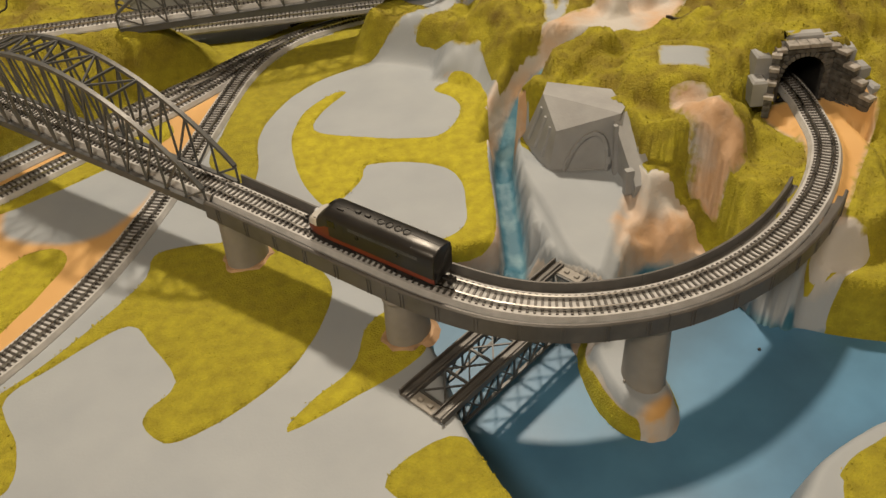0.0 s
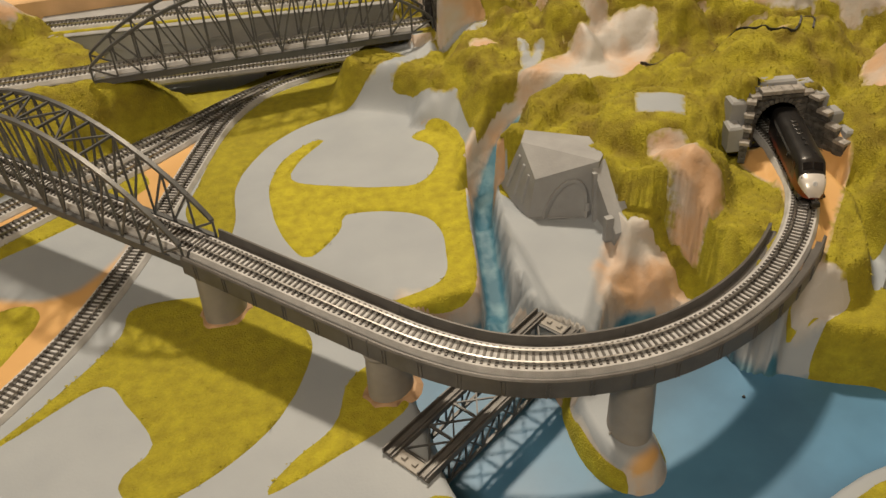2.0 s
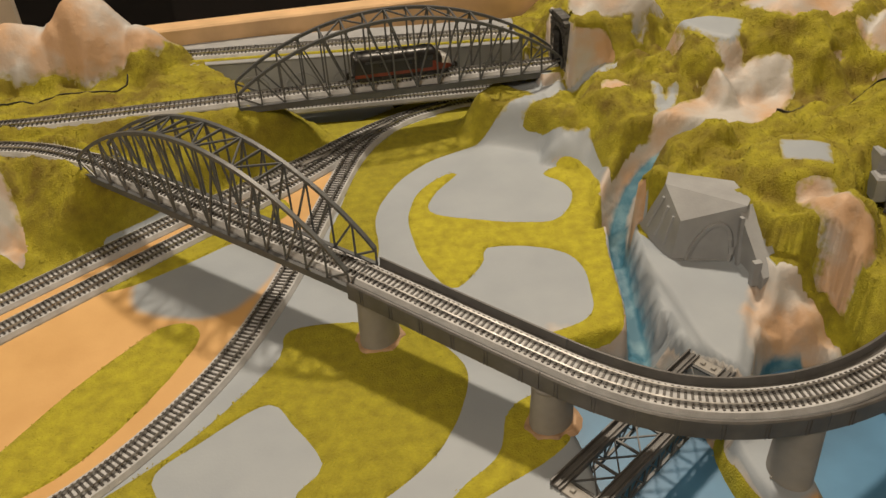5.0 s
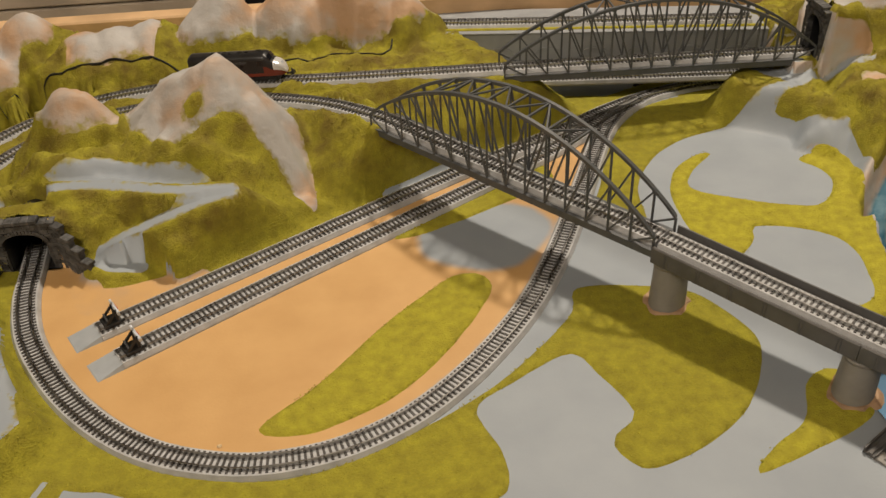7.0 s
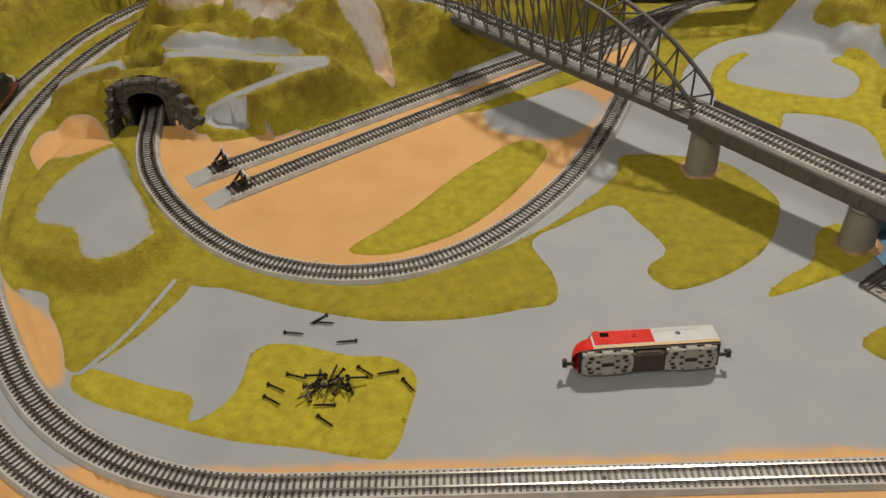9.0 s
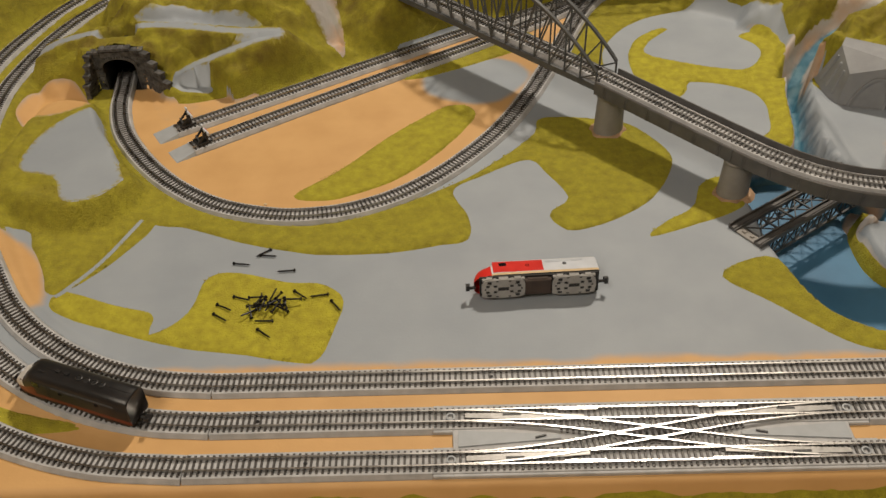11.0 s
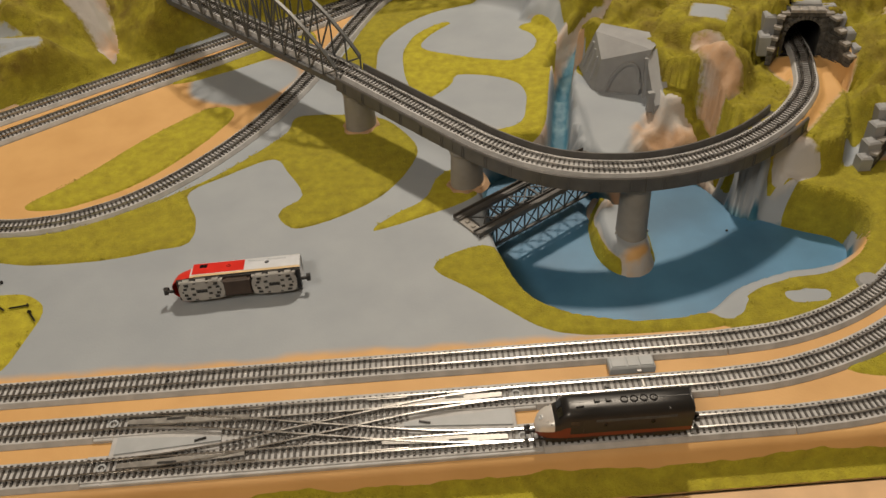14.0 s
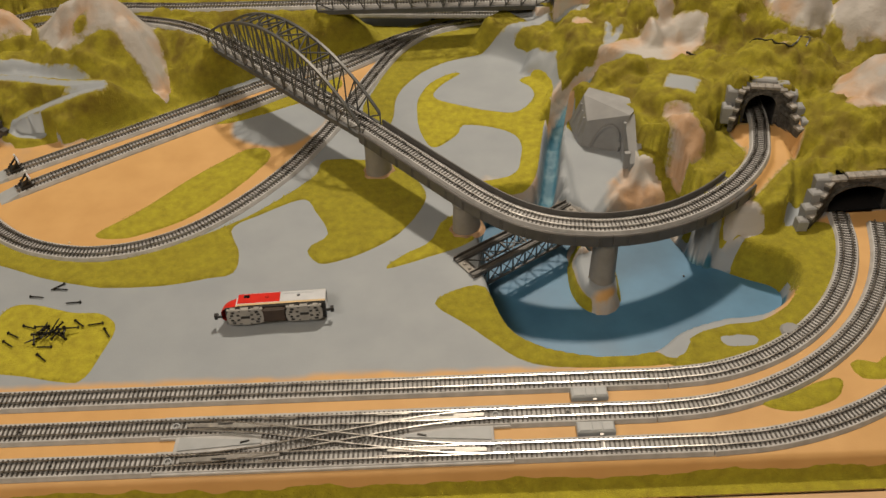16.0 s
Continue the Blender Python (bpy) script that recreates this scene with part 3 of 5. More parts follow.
H = np.where(ledge > -5, np.minimum(H, np.clip(18 - 0.9 * (390 - GY) + 9 * facets(15, 51) + 5 * facets(8, 53), -40, 20)), H)
H = H + smooth(PATCH_ROCK / 5) * (GX < 270) * (GY > 350) * (5.0 * facets(11, 57) - 3)
# steep cast slopes lean back instead of standing upright
lean = (GX > 118) & (GX < 312) & (GY > 286) & (GY < 580) & (signed(QUARRY) < -6) & (ledge < -8) & ~((GX < 214) & (GY > 384) & (GY < 480)) & (corridor > 10.5)
for x, y, z, turn, half, high in PORTALS.values():
    u, v = mouth(x, y, z, turn, half, high)
    lean &= (np.hypot(u, v) > half + 22)
for k in range(10):
    for axis in (0, 1):
        for side in (1, -1):
            H = np.where(lean, np.minimum(H, np.roll(H, side, axis) + 2.3 * CELL), H)
for k in range(2):
    mean = (np.roll(H, 1, 0) + np.roll(H, -1, 0) + np.roll(H, 1, 1) + np.roll(H, -1, 1)) / 4
    H = np.where(lean & (firm < 0.75), 0.5 * H + 0.5 * mean, H)


def height(x, y):
    """The ground's height under a point of the plan."""
    u, w = min(max((x - X0) / CELL, 0), len(gx) - 1.01), min(max((y - Y0) / CELL, 0), len(gy) - 1.01)
    i, j = int(u), int(w)
    fu, fw = u - i, w - j
    return float((H[j, i] * (1 - fu) + H[j, i + 1] * fu) * (1 - fw) + (H[j + 1, i] * (1 - fu) + H[j + 1, i + 1] * fu) * fw)


def ground_material():
    m = bpy.data.materials.new("painted_moulded_ground")
    m.use_nodes = True
    n, l = m.node_tree.nodes, m.node_tree.links
    b = n["Principled BSDF"]
    b.inputs["Roughness"].default_value = 0.62
    geo = n.new("ShaderNodeNewGeometry")

    def noise_tex(scale, detail=5):
        t = n.new("ShaderNodeTexNoise")
        t.inputs["Scale"].default_value, t.inputs["Detail"].default_value = scale, detail
        l.new(geo.outputs["Position"], t.inputs["Vector"])
        return t

    def two(colour_a, colour_b, scale, lo=0.35, hi=0.65):
        r = n.new("ShaderNodeValToRGB")
        r.color_ramp.elements[0].color, r.color_ramp.elements[1].color = (*colour_a, 1), (*colour_b, 1)
        r.color_ramp.elements[0].position, r.color_ramp.elements[1].position = lo, hi
        l.new(noise_tex(scale).outputs["Fac"], r.inputs["Fac"])
        return r.outputs["Color"]

    def over(below, above, attr, width, jitter=0.0, scale=150):
        a = n.new("ShaderNodeAttribute")
        a.attribute_name = attr
        value = a.outputs["Fac"]
        if jitter:
            t, s, add = noise_tex(scale), n.new("ShaderNodeMath"), n.new("ShaderNodeMath")
            s.operation, add.operation = "MULTIPLY_ADD", "ADD"
            s.inputs[1].default_value, s.inputs[2].default_value = jitter * 2, -jitter
            l.new(t.outputs["Fac"], s.inputs[0])
            l.new(s.outputs[0], add.inputs[0])
            l.new(value, add.inputs[1])
            value = add.outputs[0]
        r = n.new("ShaderNodeMapRange")
        r.interpolation_type = "SMOOTHSTEP"
        r.inputs["From Min"].default_value, r.inputs["From Max"].default_value = -width, width
        l.new(value, r.inputs["Value"])
        mix = n.new("ShaderNodeMix")
        mix.data_type = "RGBA"
        l.new(r.outputs["Result"], mix.inputs[0])
        l.new(below, mix.inputs[6])
        l.new(above, mix.inputs[7])
        return mix.outputs[2]

    grey = two((0.275, 0.312, 0.355), (0.31, 0.348, 0.39), 25)
    sand = two((0.55, 0.325, 0.125), (0.61, 0.37, 0.15), 30)
    rock = two((0.50, 0.325, 0.20), (0.44, 0.43, 0.42), 21, 0.38, 0.56)
    blue = two((0.03, 0.13, 0.20), (0.16, 0.29, 0.35), 70, 0.45, 0.75)
    colour = over(grey, sand, "sand", 4.0, 3.0, 60)
    colour = over(colour, rock, "rock", 3.0, 3.0)
    colour = over(colour, two((0.24, 0.19, 0.03), (0.33, 0.30, 0.03), 200), "dust", 2.2, 5.0, 230)
    colour = over(colour, blue, "stream", 2.0, 1.5)
    l.new(colour, b.inputs["Base Color"])
    bm = n.new("ShaderNodeBump")
    bm.inputs["Strength"].default_value, bm.inputs["Distance"].default_value = 0.12, 0.0006
    l.new(noise_tex(700).outputs["Fac"], bm.inputs["Height"])
    ra, rr, rm, b2 = n.new("ShaderNodeAttribute"), n.new("ShaderNodeMapRange"), n.new("ShaderNodeMath"), n.new("ShaderNodeBump")
    ra.attribute_name = "rock"
    rr.inputs["From Min"].default_value, rr.inputs["From Max"].default_value = -1.0, 5.0
    rm.operation = "MULTIPLY"
    l.new(ra.outputs["Fac"], rr.inputs["Value"])
    l.new(rr.outputs["Result"], rm.inputs[0])
    l.new(noise_tex(110, 6).outputs["Fac"], rm.inputs[1])
    b2.inputs["Strength"].default_value, b2.inputs["Distance"].default_value = 0.4, 0.003
    l.new(rm.outputs[0], b2.inputs["Height"])
    l.new(bm.outputs["Normal"], b2.inputs["Normal"])
    l.new(b2.outputs["Normal"], b.inputs["Normal"])
    return m


M_GROUND = ground_material()
ny, nx = GX.shape
hole = np.zeros(GX.shape, bool)
for x, y, z, turn, half, high in PORTALS.values():
    u, v = mouth(x, y, z, turn, half, high)
    hole |= (np.abs(u) < half - 6) & (v > -1.5) & (v < 6)
idx = np.arange(nx * ny).reshape(ny, nx)
quads = np.stack([idx[:-1, :-1], idx[:-1, 1:], idx[1:, 1:], idx[1:, :-1]], -1)
keep = ~(hole[:-1, :-1] | hole[:-1, 1:] | hole[1:, 1:] | hole[1:, :-1])
ground_me = mesh_of("ground", np.stack([GX, GY, H], -1).reshape(-1, 3).tolist(), quads[keep].tolist(), M_GROUND, True)
for attr, field in (("sand", SAND), ("rock", ROCK), ("stream", STREAM_PAINT), ("dust", np.where(hillside > 0.3, GRASS + 1.0, -20.0))):
    ground_me.attributes.new(attr, "FLOAT", "POINT").data.foreach_set("value", np.clip(field, -20, 20).ravel().astype(np.float32))
ground = tagged(new("ground", ground_me), "moulded landscape painted in grey, sand and rock tones", "ground", kind="structure")


# ---- flock grass: a cushion cut out along its outline, with tufts ----
def grass_material():
    m = material("yellow_green_flock", (0.365, 0.332, 0.025), 0.95, vary=0.12, scale=170, bump=1.0, fine=1000, second=(0.29, 0.258, 0.018))
    n, l = m.node_tree.nodes, m.node_tree.links
    geo = [q for q in n if q.type == "NEW_GEOMETRY"][0]
    b = n["Principled BSDF"]
    old = b.inputs["Base Color"].links[0].from_socket
    t = n.new("ShaderNodeTexNoise")
    t.inputs["Scale"].default_value, t.inputs["Detail"].default_value = 700, 4
    l.new(geo.outputs["Position"], t.inputs["Vector"])
    add, r, hsv = n.new("ShaderNodeMath"), n.new("ShaderNodeMapRange"), n.new("ShaderNodeHueSaturation")
    add.operation = "ADD"
    l.new(t.outputs["Fac"], add.inputs[0])
    l.new(geo.outputs["Random Per Island"], add.inputs[1])
    r.inputs["From Min"].default_value, r.inputs["From Max"].default_value = 0.2, 1.6
    r.inputs["To Min"].default_value, r.inputs["To Max"].default_value = 0.74, 1.16
    l.new(add.outputs[0], r.inputs["Value"])
    l.new(r.outputs["Result"], hsv.inputs["Value"])
    # Browner flock patches that also hold the hillsides' shade in their colour.
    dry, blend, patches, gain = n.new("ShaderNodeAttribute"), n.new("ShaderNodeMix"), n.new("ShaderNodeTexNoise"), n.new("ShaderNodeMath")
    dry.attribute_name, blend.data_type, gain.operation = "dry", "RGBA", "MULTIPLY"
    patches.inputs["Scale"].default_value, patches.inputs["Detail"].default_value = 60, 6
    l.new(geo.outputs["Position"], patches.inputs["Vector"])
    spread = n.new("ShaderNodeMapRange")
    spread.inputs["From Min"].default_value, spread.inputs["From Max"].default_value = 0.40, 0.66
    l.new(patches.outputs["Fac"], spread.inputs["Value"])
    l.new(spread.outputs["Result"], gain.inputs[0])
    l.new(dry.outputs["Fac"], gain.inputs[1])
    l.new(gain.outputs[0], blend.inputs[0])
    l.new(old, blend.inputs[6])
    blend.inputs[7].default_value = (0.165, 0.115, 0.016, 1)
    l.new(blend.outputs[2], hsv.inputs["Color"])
    l.new(hsv.outputs["Color"], b.inputs["Base Color"])
    return m


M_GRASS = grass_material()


def build_grass():
    lift = np.clip(GRASS * 0.8, 0, 1.3) + 0.25 * wobble(5, 21, 2) * (GRASS > 0.8)
    g, z = GRASS.ravel(), (H + lift).ravel()
    xs, ys, hs = GX.ravel(), GY.ravel(), H.ravel()
    verts, faces, ids, cut = [], [], {}, {}

    def vert(i):
        if i not in ids:
            ids[i] = len(verts)
            verts.append((xs[i], ys[i], z[i]))
        return ids[i]

    def edge(i, j):
        key = (min(i, j), max(i, j))
        if key not in cut:
            k = g[key[0]] / (g[key[0]] - g[key[1]])
            a, b = key
            cut[key] = len(verts)
            verts.append((xs[a] + k * (xs[b] - xs[a]), ys[a] + k * (ys[b] - ys[a]), hs[a] + k * (hs[b] - hs[a]) - 0.05))
        return cut[key]

    inside = g > 0
    q = quads[keep]
    count = inside[q].sum(1)
    for a in q[count == 4]:
        faces.append(tuple(vert(int(i)) for i in a))
    for a in q[(count > 0) & (count < 4)]:
        poly = []
        for k in range(4):
            i, j = int(a[k]), int(a[(k + 1) % 4])
            if inside[i]:
                poly.append(vert(i))
            if inside[i] != inside[j]:
                poly.append(edge(i, j))
        if len(poly) > 2:
            faces.append(tuple(poly))
    rng = np.random.default_rng(11)
    pick = rng.uniform(0, 1, (330000, 2))
    px, py = X0 + pick[:, 0] * (X1 - X0), Y0 + pick[:, 1] * (Y1 - Y0)
    ii, jj = ((px - X0) / CELL).astype(int), ((py - Y0) / CELL).astype(int)
    ok = (GRASS[jj, ii] > 0.3) & (GRASS[np.minimum(jj + 1, ny - 1), np.minimum(ii + 1, nx - 1)] > 0.3)
    for x, y, i, j in zip(px[ok], py[ok], ii[ok], jj[ok]):
        h = height(x, y) + 0.9
        a, r, t = rng.uniform(0, 6.3), rng.uniform(0.4, 0.85), rng.uniform(0.3, 0.9) * (1 + 0.4 * hillside[j, i])
        k = len(verts)
        ca, sa = r * math.cos(a), r * math.sin(a)
        lx, ly = rng.uniform(-1.3, 1.3, 2)
        verts.extend([(x - ca, y - sa, h), (x + ca, y + sa, h), (x + lx, y + ly, h + t)])
        faces.append((k, k + 1, k + 2))
    me = mesh_of("grass", verts, faces, M_GRASS, True)
    va = np.array(verts)
    vi, vj = np.clip(((va[:, 0] - X0) / CELL).round().astype(int), 0, nx - 1), np.clip(((va[:, 1] - Y0) / CELL).round().astype(int), 0, ny - 1)
    # Weight grows with height: darker, browner flock painted onto raised ground.
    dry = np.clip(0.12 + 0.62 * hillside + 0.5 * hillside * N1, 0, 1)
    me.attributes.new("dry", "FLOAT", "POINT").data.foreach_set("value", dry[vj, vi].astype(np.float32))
    ob = new("grass", me)
    return tagged(ob, "yellow-green flock grass in irregular patches", "grass", kind="stuff")


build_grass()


# ---- water ----
def water_material():
    m = material("painted_blue_water", (0.062, 0.185, 0.325), 0.45, vary=0.2, scale=22, bump=0.06, fine=120, second=(0.045, 0.14, 0.255))
    return m


M_WATER = water_material()
wp = spline(LAKE, True, 6)[:-1]
centre = wp.mean(0)
grown = [(x + 5 * (x - centre[0]) / np.hypot(x - centre[0], y - centre[1]), y + 5 * (y - centre[1]) / np.hypot(x - centre[0], y - centre[1]), -34.0) for x, y in wp]
lake = tagged(part("lake_water", (grown + [(x, y, -40.0) for x, y, _ in grown], [tuple(range(len(grown)))]), M_WATER), "still blue lake, glossy painted water", "water", kind="structure")

# ---- track ----
GAUGE = 7.6


def sweep(route, s0, s1, profile, step=4.0, closed=True):
    k = max(2, int(round((s1 - s0) / step)))
    verts, n = [], len(profile)
    for s in np.linspace(s0, s1, k + 1):
        p, w = route.at(s), route.way(s)
        side = np.array([w[1], -w[0], 0]) / np.hypot(w[0], w[1])
        verts += [tuple(p + side * a + np.array([0, 0, b])) for a, b in profile]
    m = n if closed else n - 1
    faces = [(i * n + j, i * n + (j + 1) % n, (i + 1) * n + (j + 1) % n, (i + 1) * n + j) for i in range(k) for j in range(m)]
    if closed:
        faces += [tuple(range(n))[::-1], tuple(k * n + j for j in range(n))]
    return verts, faces


BED = [(-9.6, -0.6), (9.6, -0.6), (9.4, 0.6), (7.8, 3.15), (-7.8, 3.15), (-9.4, 0.6)]


def rail_profile(offset):
    return [(offset - 0.55, 3.5), (offset + 0.55, 3.5), (offset + 0.45, 5.2), (offset - 0.45, 5.2)]


def sleeper_mesh(half=6.6, wide=1.35):
    gs = [box(-wide / 2, wide / 2, -half, half, 2.8, 3.75, 0.12)]
    for sgn in (-1, 1):
        for e in (-1, 1):
            y = sgn * GAUGE / 2 + e * 0.95
            gs.append(box(-0.45, 0.45, y - 0.4, y + 0.4, 3.7, 4.35))
    return mesh_of("sleeper", *join(*gs), M_TIE)


SLEEPER = sleeper_mesh()


def sleepers(route, s0, s1, parent, pitch=3.3, shrink=1.0):
    n = max(1, int(round((s1 - s0) / pitch)))
    for i in range(n):
        s = s0 + (i + 0.5) * (s1 - s0) / n
        c, w = route.at(s), route.way(s)
        ob = new("sleeper", SLEEPER)
        ob.parent = parent
        ob.matrix_basis = pose(c[0] * U, c[1] * U, c[2] * U, 0, -math.degrees(math.asin(w[2])), math.degrees(math.atan2(w[1], w[0]))) @ Matrix.Diagonal((1, shrink, 1, 1))


def lay_track(route, s0, s1, bed=True, piece=104.0, group="track sections", label="grey ballasted model track section with dark sleepers"):
    n = max(1, int(round((s1 - s0) / piece)))
    cuts = np.linspace(s0, s1, n + 1)
    for a, b in zip(cuts[:-1], cuts[1:]):
        t = thing("track_section", label, "track", group)
        if bed:
            part("roadbed", sweep(route, a + 0.03, b - 0.03, BED), M_BALLAST, t)
        sleepers(route, a, b, t)
        for o in (-GAUGE / 2, GAUGE / 2):
            part("rail", sweep(route, a + 0.1, b - 0.1, rail_profile(o)), M_RAIL, t, "shiny nickel rail")


FRONT_A = Route([(-310, 144), (-150, 144), (0, 144), (172, 144)])
lay_track(FRONT_A, 0, FRONT_A.length)
r = Route(TRACK_A_RIGHT)
lay_track(r, 0, r.length)
r = Route([(-306, 115), (-182, 115)])
lay_track(r, 0, r.length)
r = Route([(58, 115), (158, 115)])
lay_track(r, 0, r.length)
r = Route(TRACK_B_RIGHT)
lay_track(r, 0, r.length)
r = Route([(-315, 86.3), (-182, 86.3)])
lay_track(r, 0, r.length)
r = Route([(58, 86.3), (190, 86.3)])
lay_track(r, 0, r.length)
for pts in (TRACK_C_RIGHT, TRACK_C_LEFT, INNER_RAMP, OUTER_RAMP, LOOP):
    r = Route(pts)
    lay_track(r, 0, r.length)
for pts, dz in ((SIDING_1, 0.25), (SIDING_2, 0.5)):
    r = Route([(*q, dz) for q in pts])
    lay_track(r, 0, r.length)
lay_track(R_VIA, 1, R_VIA.length)
lay_track(R_ARCH, 1, R_ARCH.length - 1)
lay_track(R_FAR, 1, R_FAR.length - 1)

# the line below the far bridge and the one on the rear shelf
r = Route([(-150, 713, 12), (-104, 707, 12), (116, 687, 12), (160, 683, 12)])
lay_track(r, 0, r.length)
r = Route([(-170, 762, 47.5), (-100, 752, 47.5), (120, 724, 47.5)])
lay_track(r, 0, r.length)
for pts in (SIDING_1, SIDING_2):
    (ax, ay), (bx, by) = pts[0], pts[1]
    ang = math.degrees(math.atan2(by - ay, bx - ax))
    ramp_end = thing("track_end_ramp", "grey sloping end piece of a siding", "ramp", "siding ends", ax, ay, 0.3, rz=ang)
    v = [(-17, -9.4, -0.4), (-17, 9.4, -0.4), (0, -9.4, -0.4), (0, 9.4, -0.4), (0, -7.6, 2.9), (0, 7.6, 2.9), (-16, -8.6, 0.1), (-16, 8.6, 0.1)]
    part("ramp_block", (v, [(0, 2, 4, 6), (1, 7, 5, 3), (6, 4, 5, 7), (0, 6, 7, 1), (2, 3, 5, 4)]), M_BOX, ramp_end)
    bs = thing("buffer_stop", "black buffer stop with a red and white beam", "buffer stop", "buffer stops at the sidings", ax, ay, 0.3, rz=ang)
    for sy in (-3.8, 3.8):
        part("side_frame", join(bar((13, sy, 4), (13, sy, 14), 1.4, 1.4), bar((4, sy, 4.5), (13, sy, 13), 1.4, 1.4), bar((4, sy, 4.8), (17, sy, 4.8), 1.6, 1.2)), M_BLACKMATT, bs)
    part("base_block", join(box(4, 14, -5.5, 5.5, 3.4, 6.2, 0.5), bar((7, -4, 6), (7, 4, 9), 1.2, 1.2)), M_BLACKMATT, bs)
    part("beam", box(13.2, 15, -6.5, 6.5, 11, 14, 0.4), M_WHITE, bs, "white cross beam")
    part("stripe", box(15.0, 15.3, -2.4, 2.4, 11.2, 13.8), M_RED, bs, "red stripe")
    part("lamp_disc", move(lathe([(1.6, -0.7), (1.8, 0), (1.6, 0.7)], 14), 13.4, 3.4, 16.2, 90, 0, 90), M_WHITE, bs, "white signal disc")


# ---- double crossover on the front lines ----
def crossover():
    t = thing("double_crossover", "grey double crossover with shiny switch blades", "crossover")
    yb, yc, xa, xb = 115.0, 86.3, -182.0, 58.0
    ym = (yb + yc) / 2
    part("base_plate", join(box(-171, 46, yc - 9.4, yb + 9.4, -0.6, 2.2, 0.4), box(xa + 0.2, -171, yb - 9.4, yb + 9.4, -0.6, 2.2, 0.4), box(xa + 0.2, -171, yc - 9.4, yc + 9.4, -0.6, 2.2, 0.4),
                            box(46, xb - 0.2, yb - 9.4, yb + 9.4, -0.6, 2.2, 0.4), box(46, xb - 0.2, yc - 9.4, yc + 9.4, -0.6, 2.2, 0.4)), M_BALLAST, t)
    b_line, c_line = Route([(xa, yb), (-60, yb), (xb, yb)]), Route([(xa, yc), (-60, yc), (xb, yc)])
    down = Route([(xa, yb), (-158, yb - 0.6), (-120, yb - 4.2), (-62, ym), (-4, yc + 4.2), (34, yc + 0.6), (xb, yc)])
    up = Route([(xa, yc), (-158, yc + 0.6), (-120, yc + 4.2), (-62, ym), (-4, yb - 4.2), (34, yb - 0.6), (xb, yb)])
    for line in (b_line, c_line):
        part("roadbed", sweep(line, 0.2, line.length - 0.2, [(-7.8, 2.1), (7.8, 2.1), (7.6, 2.8), (-7.6, 2.8)]), M_BALLAST, t)
        sleepers(line, 0, line.length, t)
    for line in (down, up):
        sleepers(line, 70, line.length - 70, t, 3.3, 0.93)
    for line, dz in ((b_line, 0), (c_line, 0), (down, 0.06), (up, 0.1)):
        for o in (-GAUGE / 2, GAUGE / 2):
            part("rail", sweep(line, 0.1, line.length - 0.1, [(a, b + dz) for a, b in rail_profile(o)]), M_RAIL, t, "shiny nickel rail")
    for xs in ((-160, -112), (-14, 36)):
        w = 1 if xs[0] < -60 else -1
        a, b = (xs[0] - 8, xs[1]) if w > 0 else (xs[1] + 8, xs[0])
        v = [(a, ym - 5.4, 2.2), (a, ym + 5.4, 2.2), (b, ym + 1.2, 2.2), (b, ym - 1.2, 2.2)]
        v += [(x, y, 3.1) for x, y, _ in v]
        part("infill_panel", (v, [(0, 1, 2, 3), (7, 6, 5, 4), (0, 4, 5, 1), (1, 5, 6, 2), (2, 6, 7, 3), (3, 7, 4, 0)]), M_BOX, t, "smooth pale grey panel")
        part("wire_clip", bar((b - w * 14, ym - 0.8, 3.6), (b - w * 8, ym + 0.8, 3.6), 0.9, 0.8), M_BLACKMATT, t, "small black clip")
    for y, side in ((yb, -1), (yc, 1)):
        for w in (-1, 1):
            x0 = -62 + w * 36
            v = [(x0, y + side * 1.0, 4.0), (x0, y + side * 4.4, 4.0), (x0 + w * 20, y + side * 4.0, 4.0), (x0 + w * 66, y + side * 1.6, 4.0), (x0 + w * 66, y - side * 1.4, 4.0), (x0 + w * 34, y - side * 1.2, 4.0)]
            v += [(a, b, 4.75) for a, b, _ in v]
            part("switch_blade", (v, [(0, 1, 2, 3, 4, 5), (11, 10, 9, 8, 7, 6)] + [(i, (i + 1) % 6, (i + 1) % 6 + 6, i + 6) for i in range(6)]), M_TIN, t, "bright stamped metal switch blade")
            part("blade_slot", box(x0 + w * 40 - 5, x0 + w * 40 + 5, y - 0.7, y + 0.9, 4.6, 4.85), M_BLACKMATT, t)
            part("guard_rail", bar((x0 - w * 8, y - side * 2.6, 4.5), (x0 + w * 14, y - side * 2.6, 4.5), 0.7, 1.2), M_RAIL, t)
            part("pivot_ring", move(lathe([(2.6, 0), (2.7, 0.5), (1.7, 0.6), (1.6, 0)], 16, False), x0 + w * 74, y, 3.7), M_BOX, t)


crossover()

# feeder boxes with their contact clips
for bx, by in ((115, 130.3), (115, 100.6)):
    f = thing("feeder_box", "pale grey track feeder box with a metal clip", "feeder", "feeder boxes", bx, by, 0)
    part("housing", join(box(-13, 13, -4.6, 4.6, -0.2, 5.6, 0.8), box(-11.5, -3.5, -3.4, 3.4, 5.6, 6.1, 0.2), box(-2.5, 3.5, -3.4, 3.4, 5.6, 6.1, 0.2), box(4.5, 12, -3.4, 3.4, 5.6, 6.1, 0.2)), M_BOX, f)
    part("contact_clip", join(box(2.6, 4.0, -17.4, -11.2, 4.0, 4.3, 0.1), box(2.0, 4.6, -6.4, -4.4, 3.4, 4.2, 0.1)), M_TIN, f, "shiny metal contact clip")
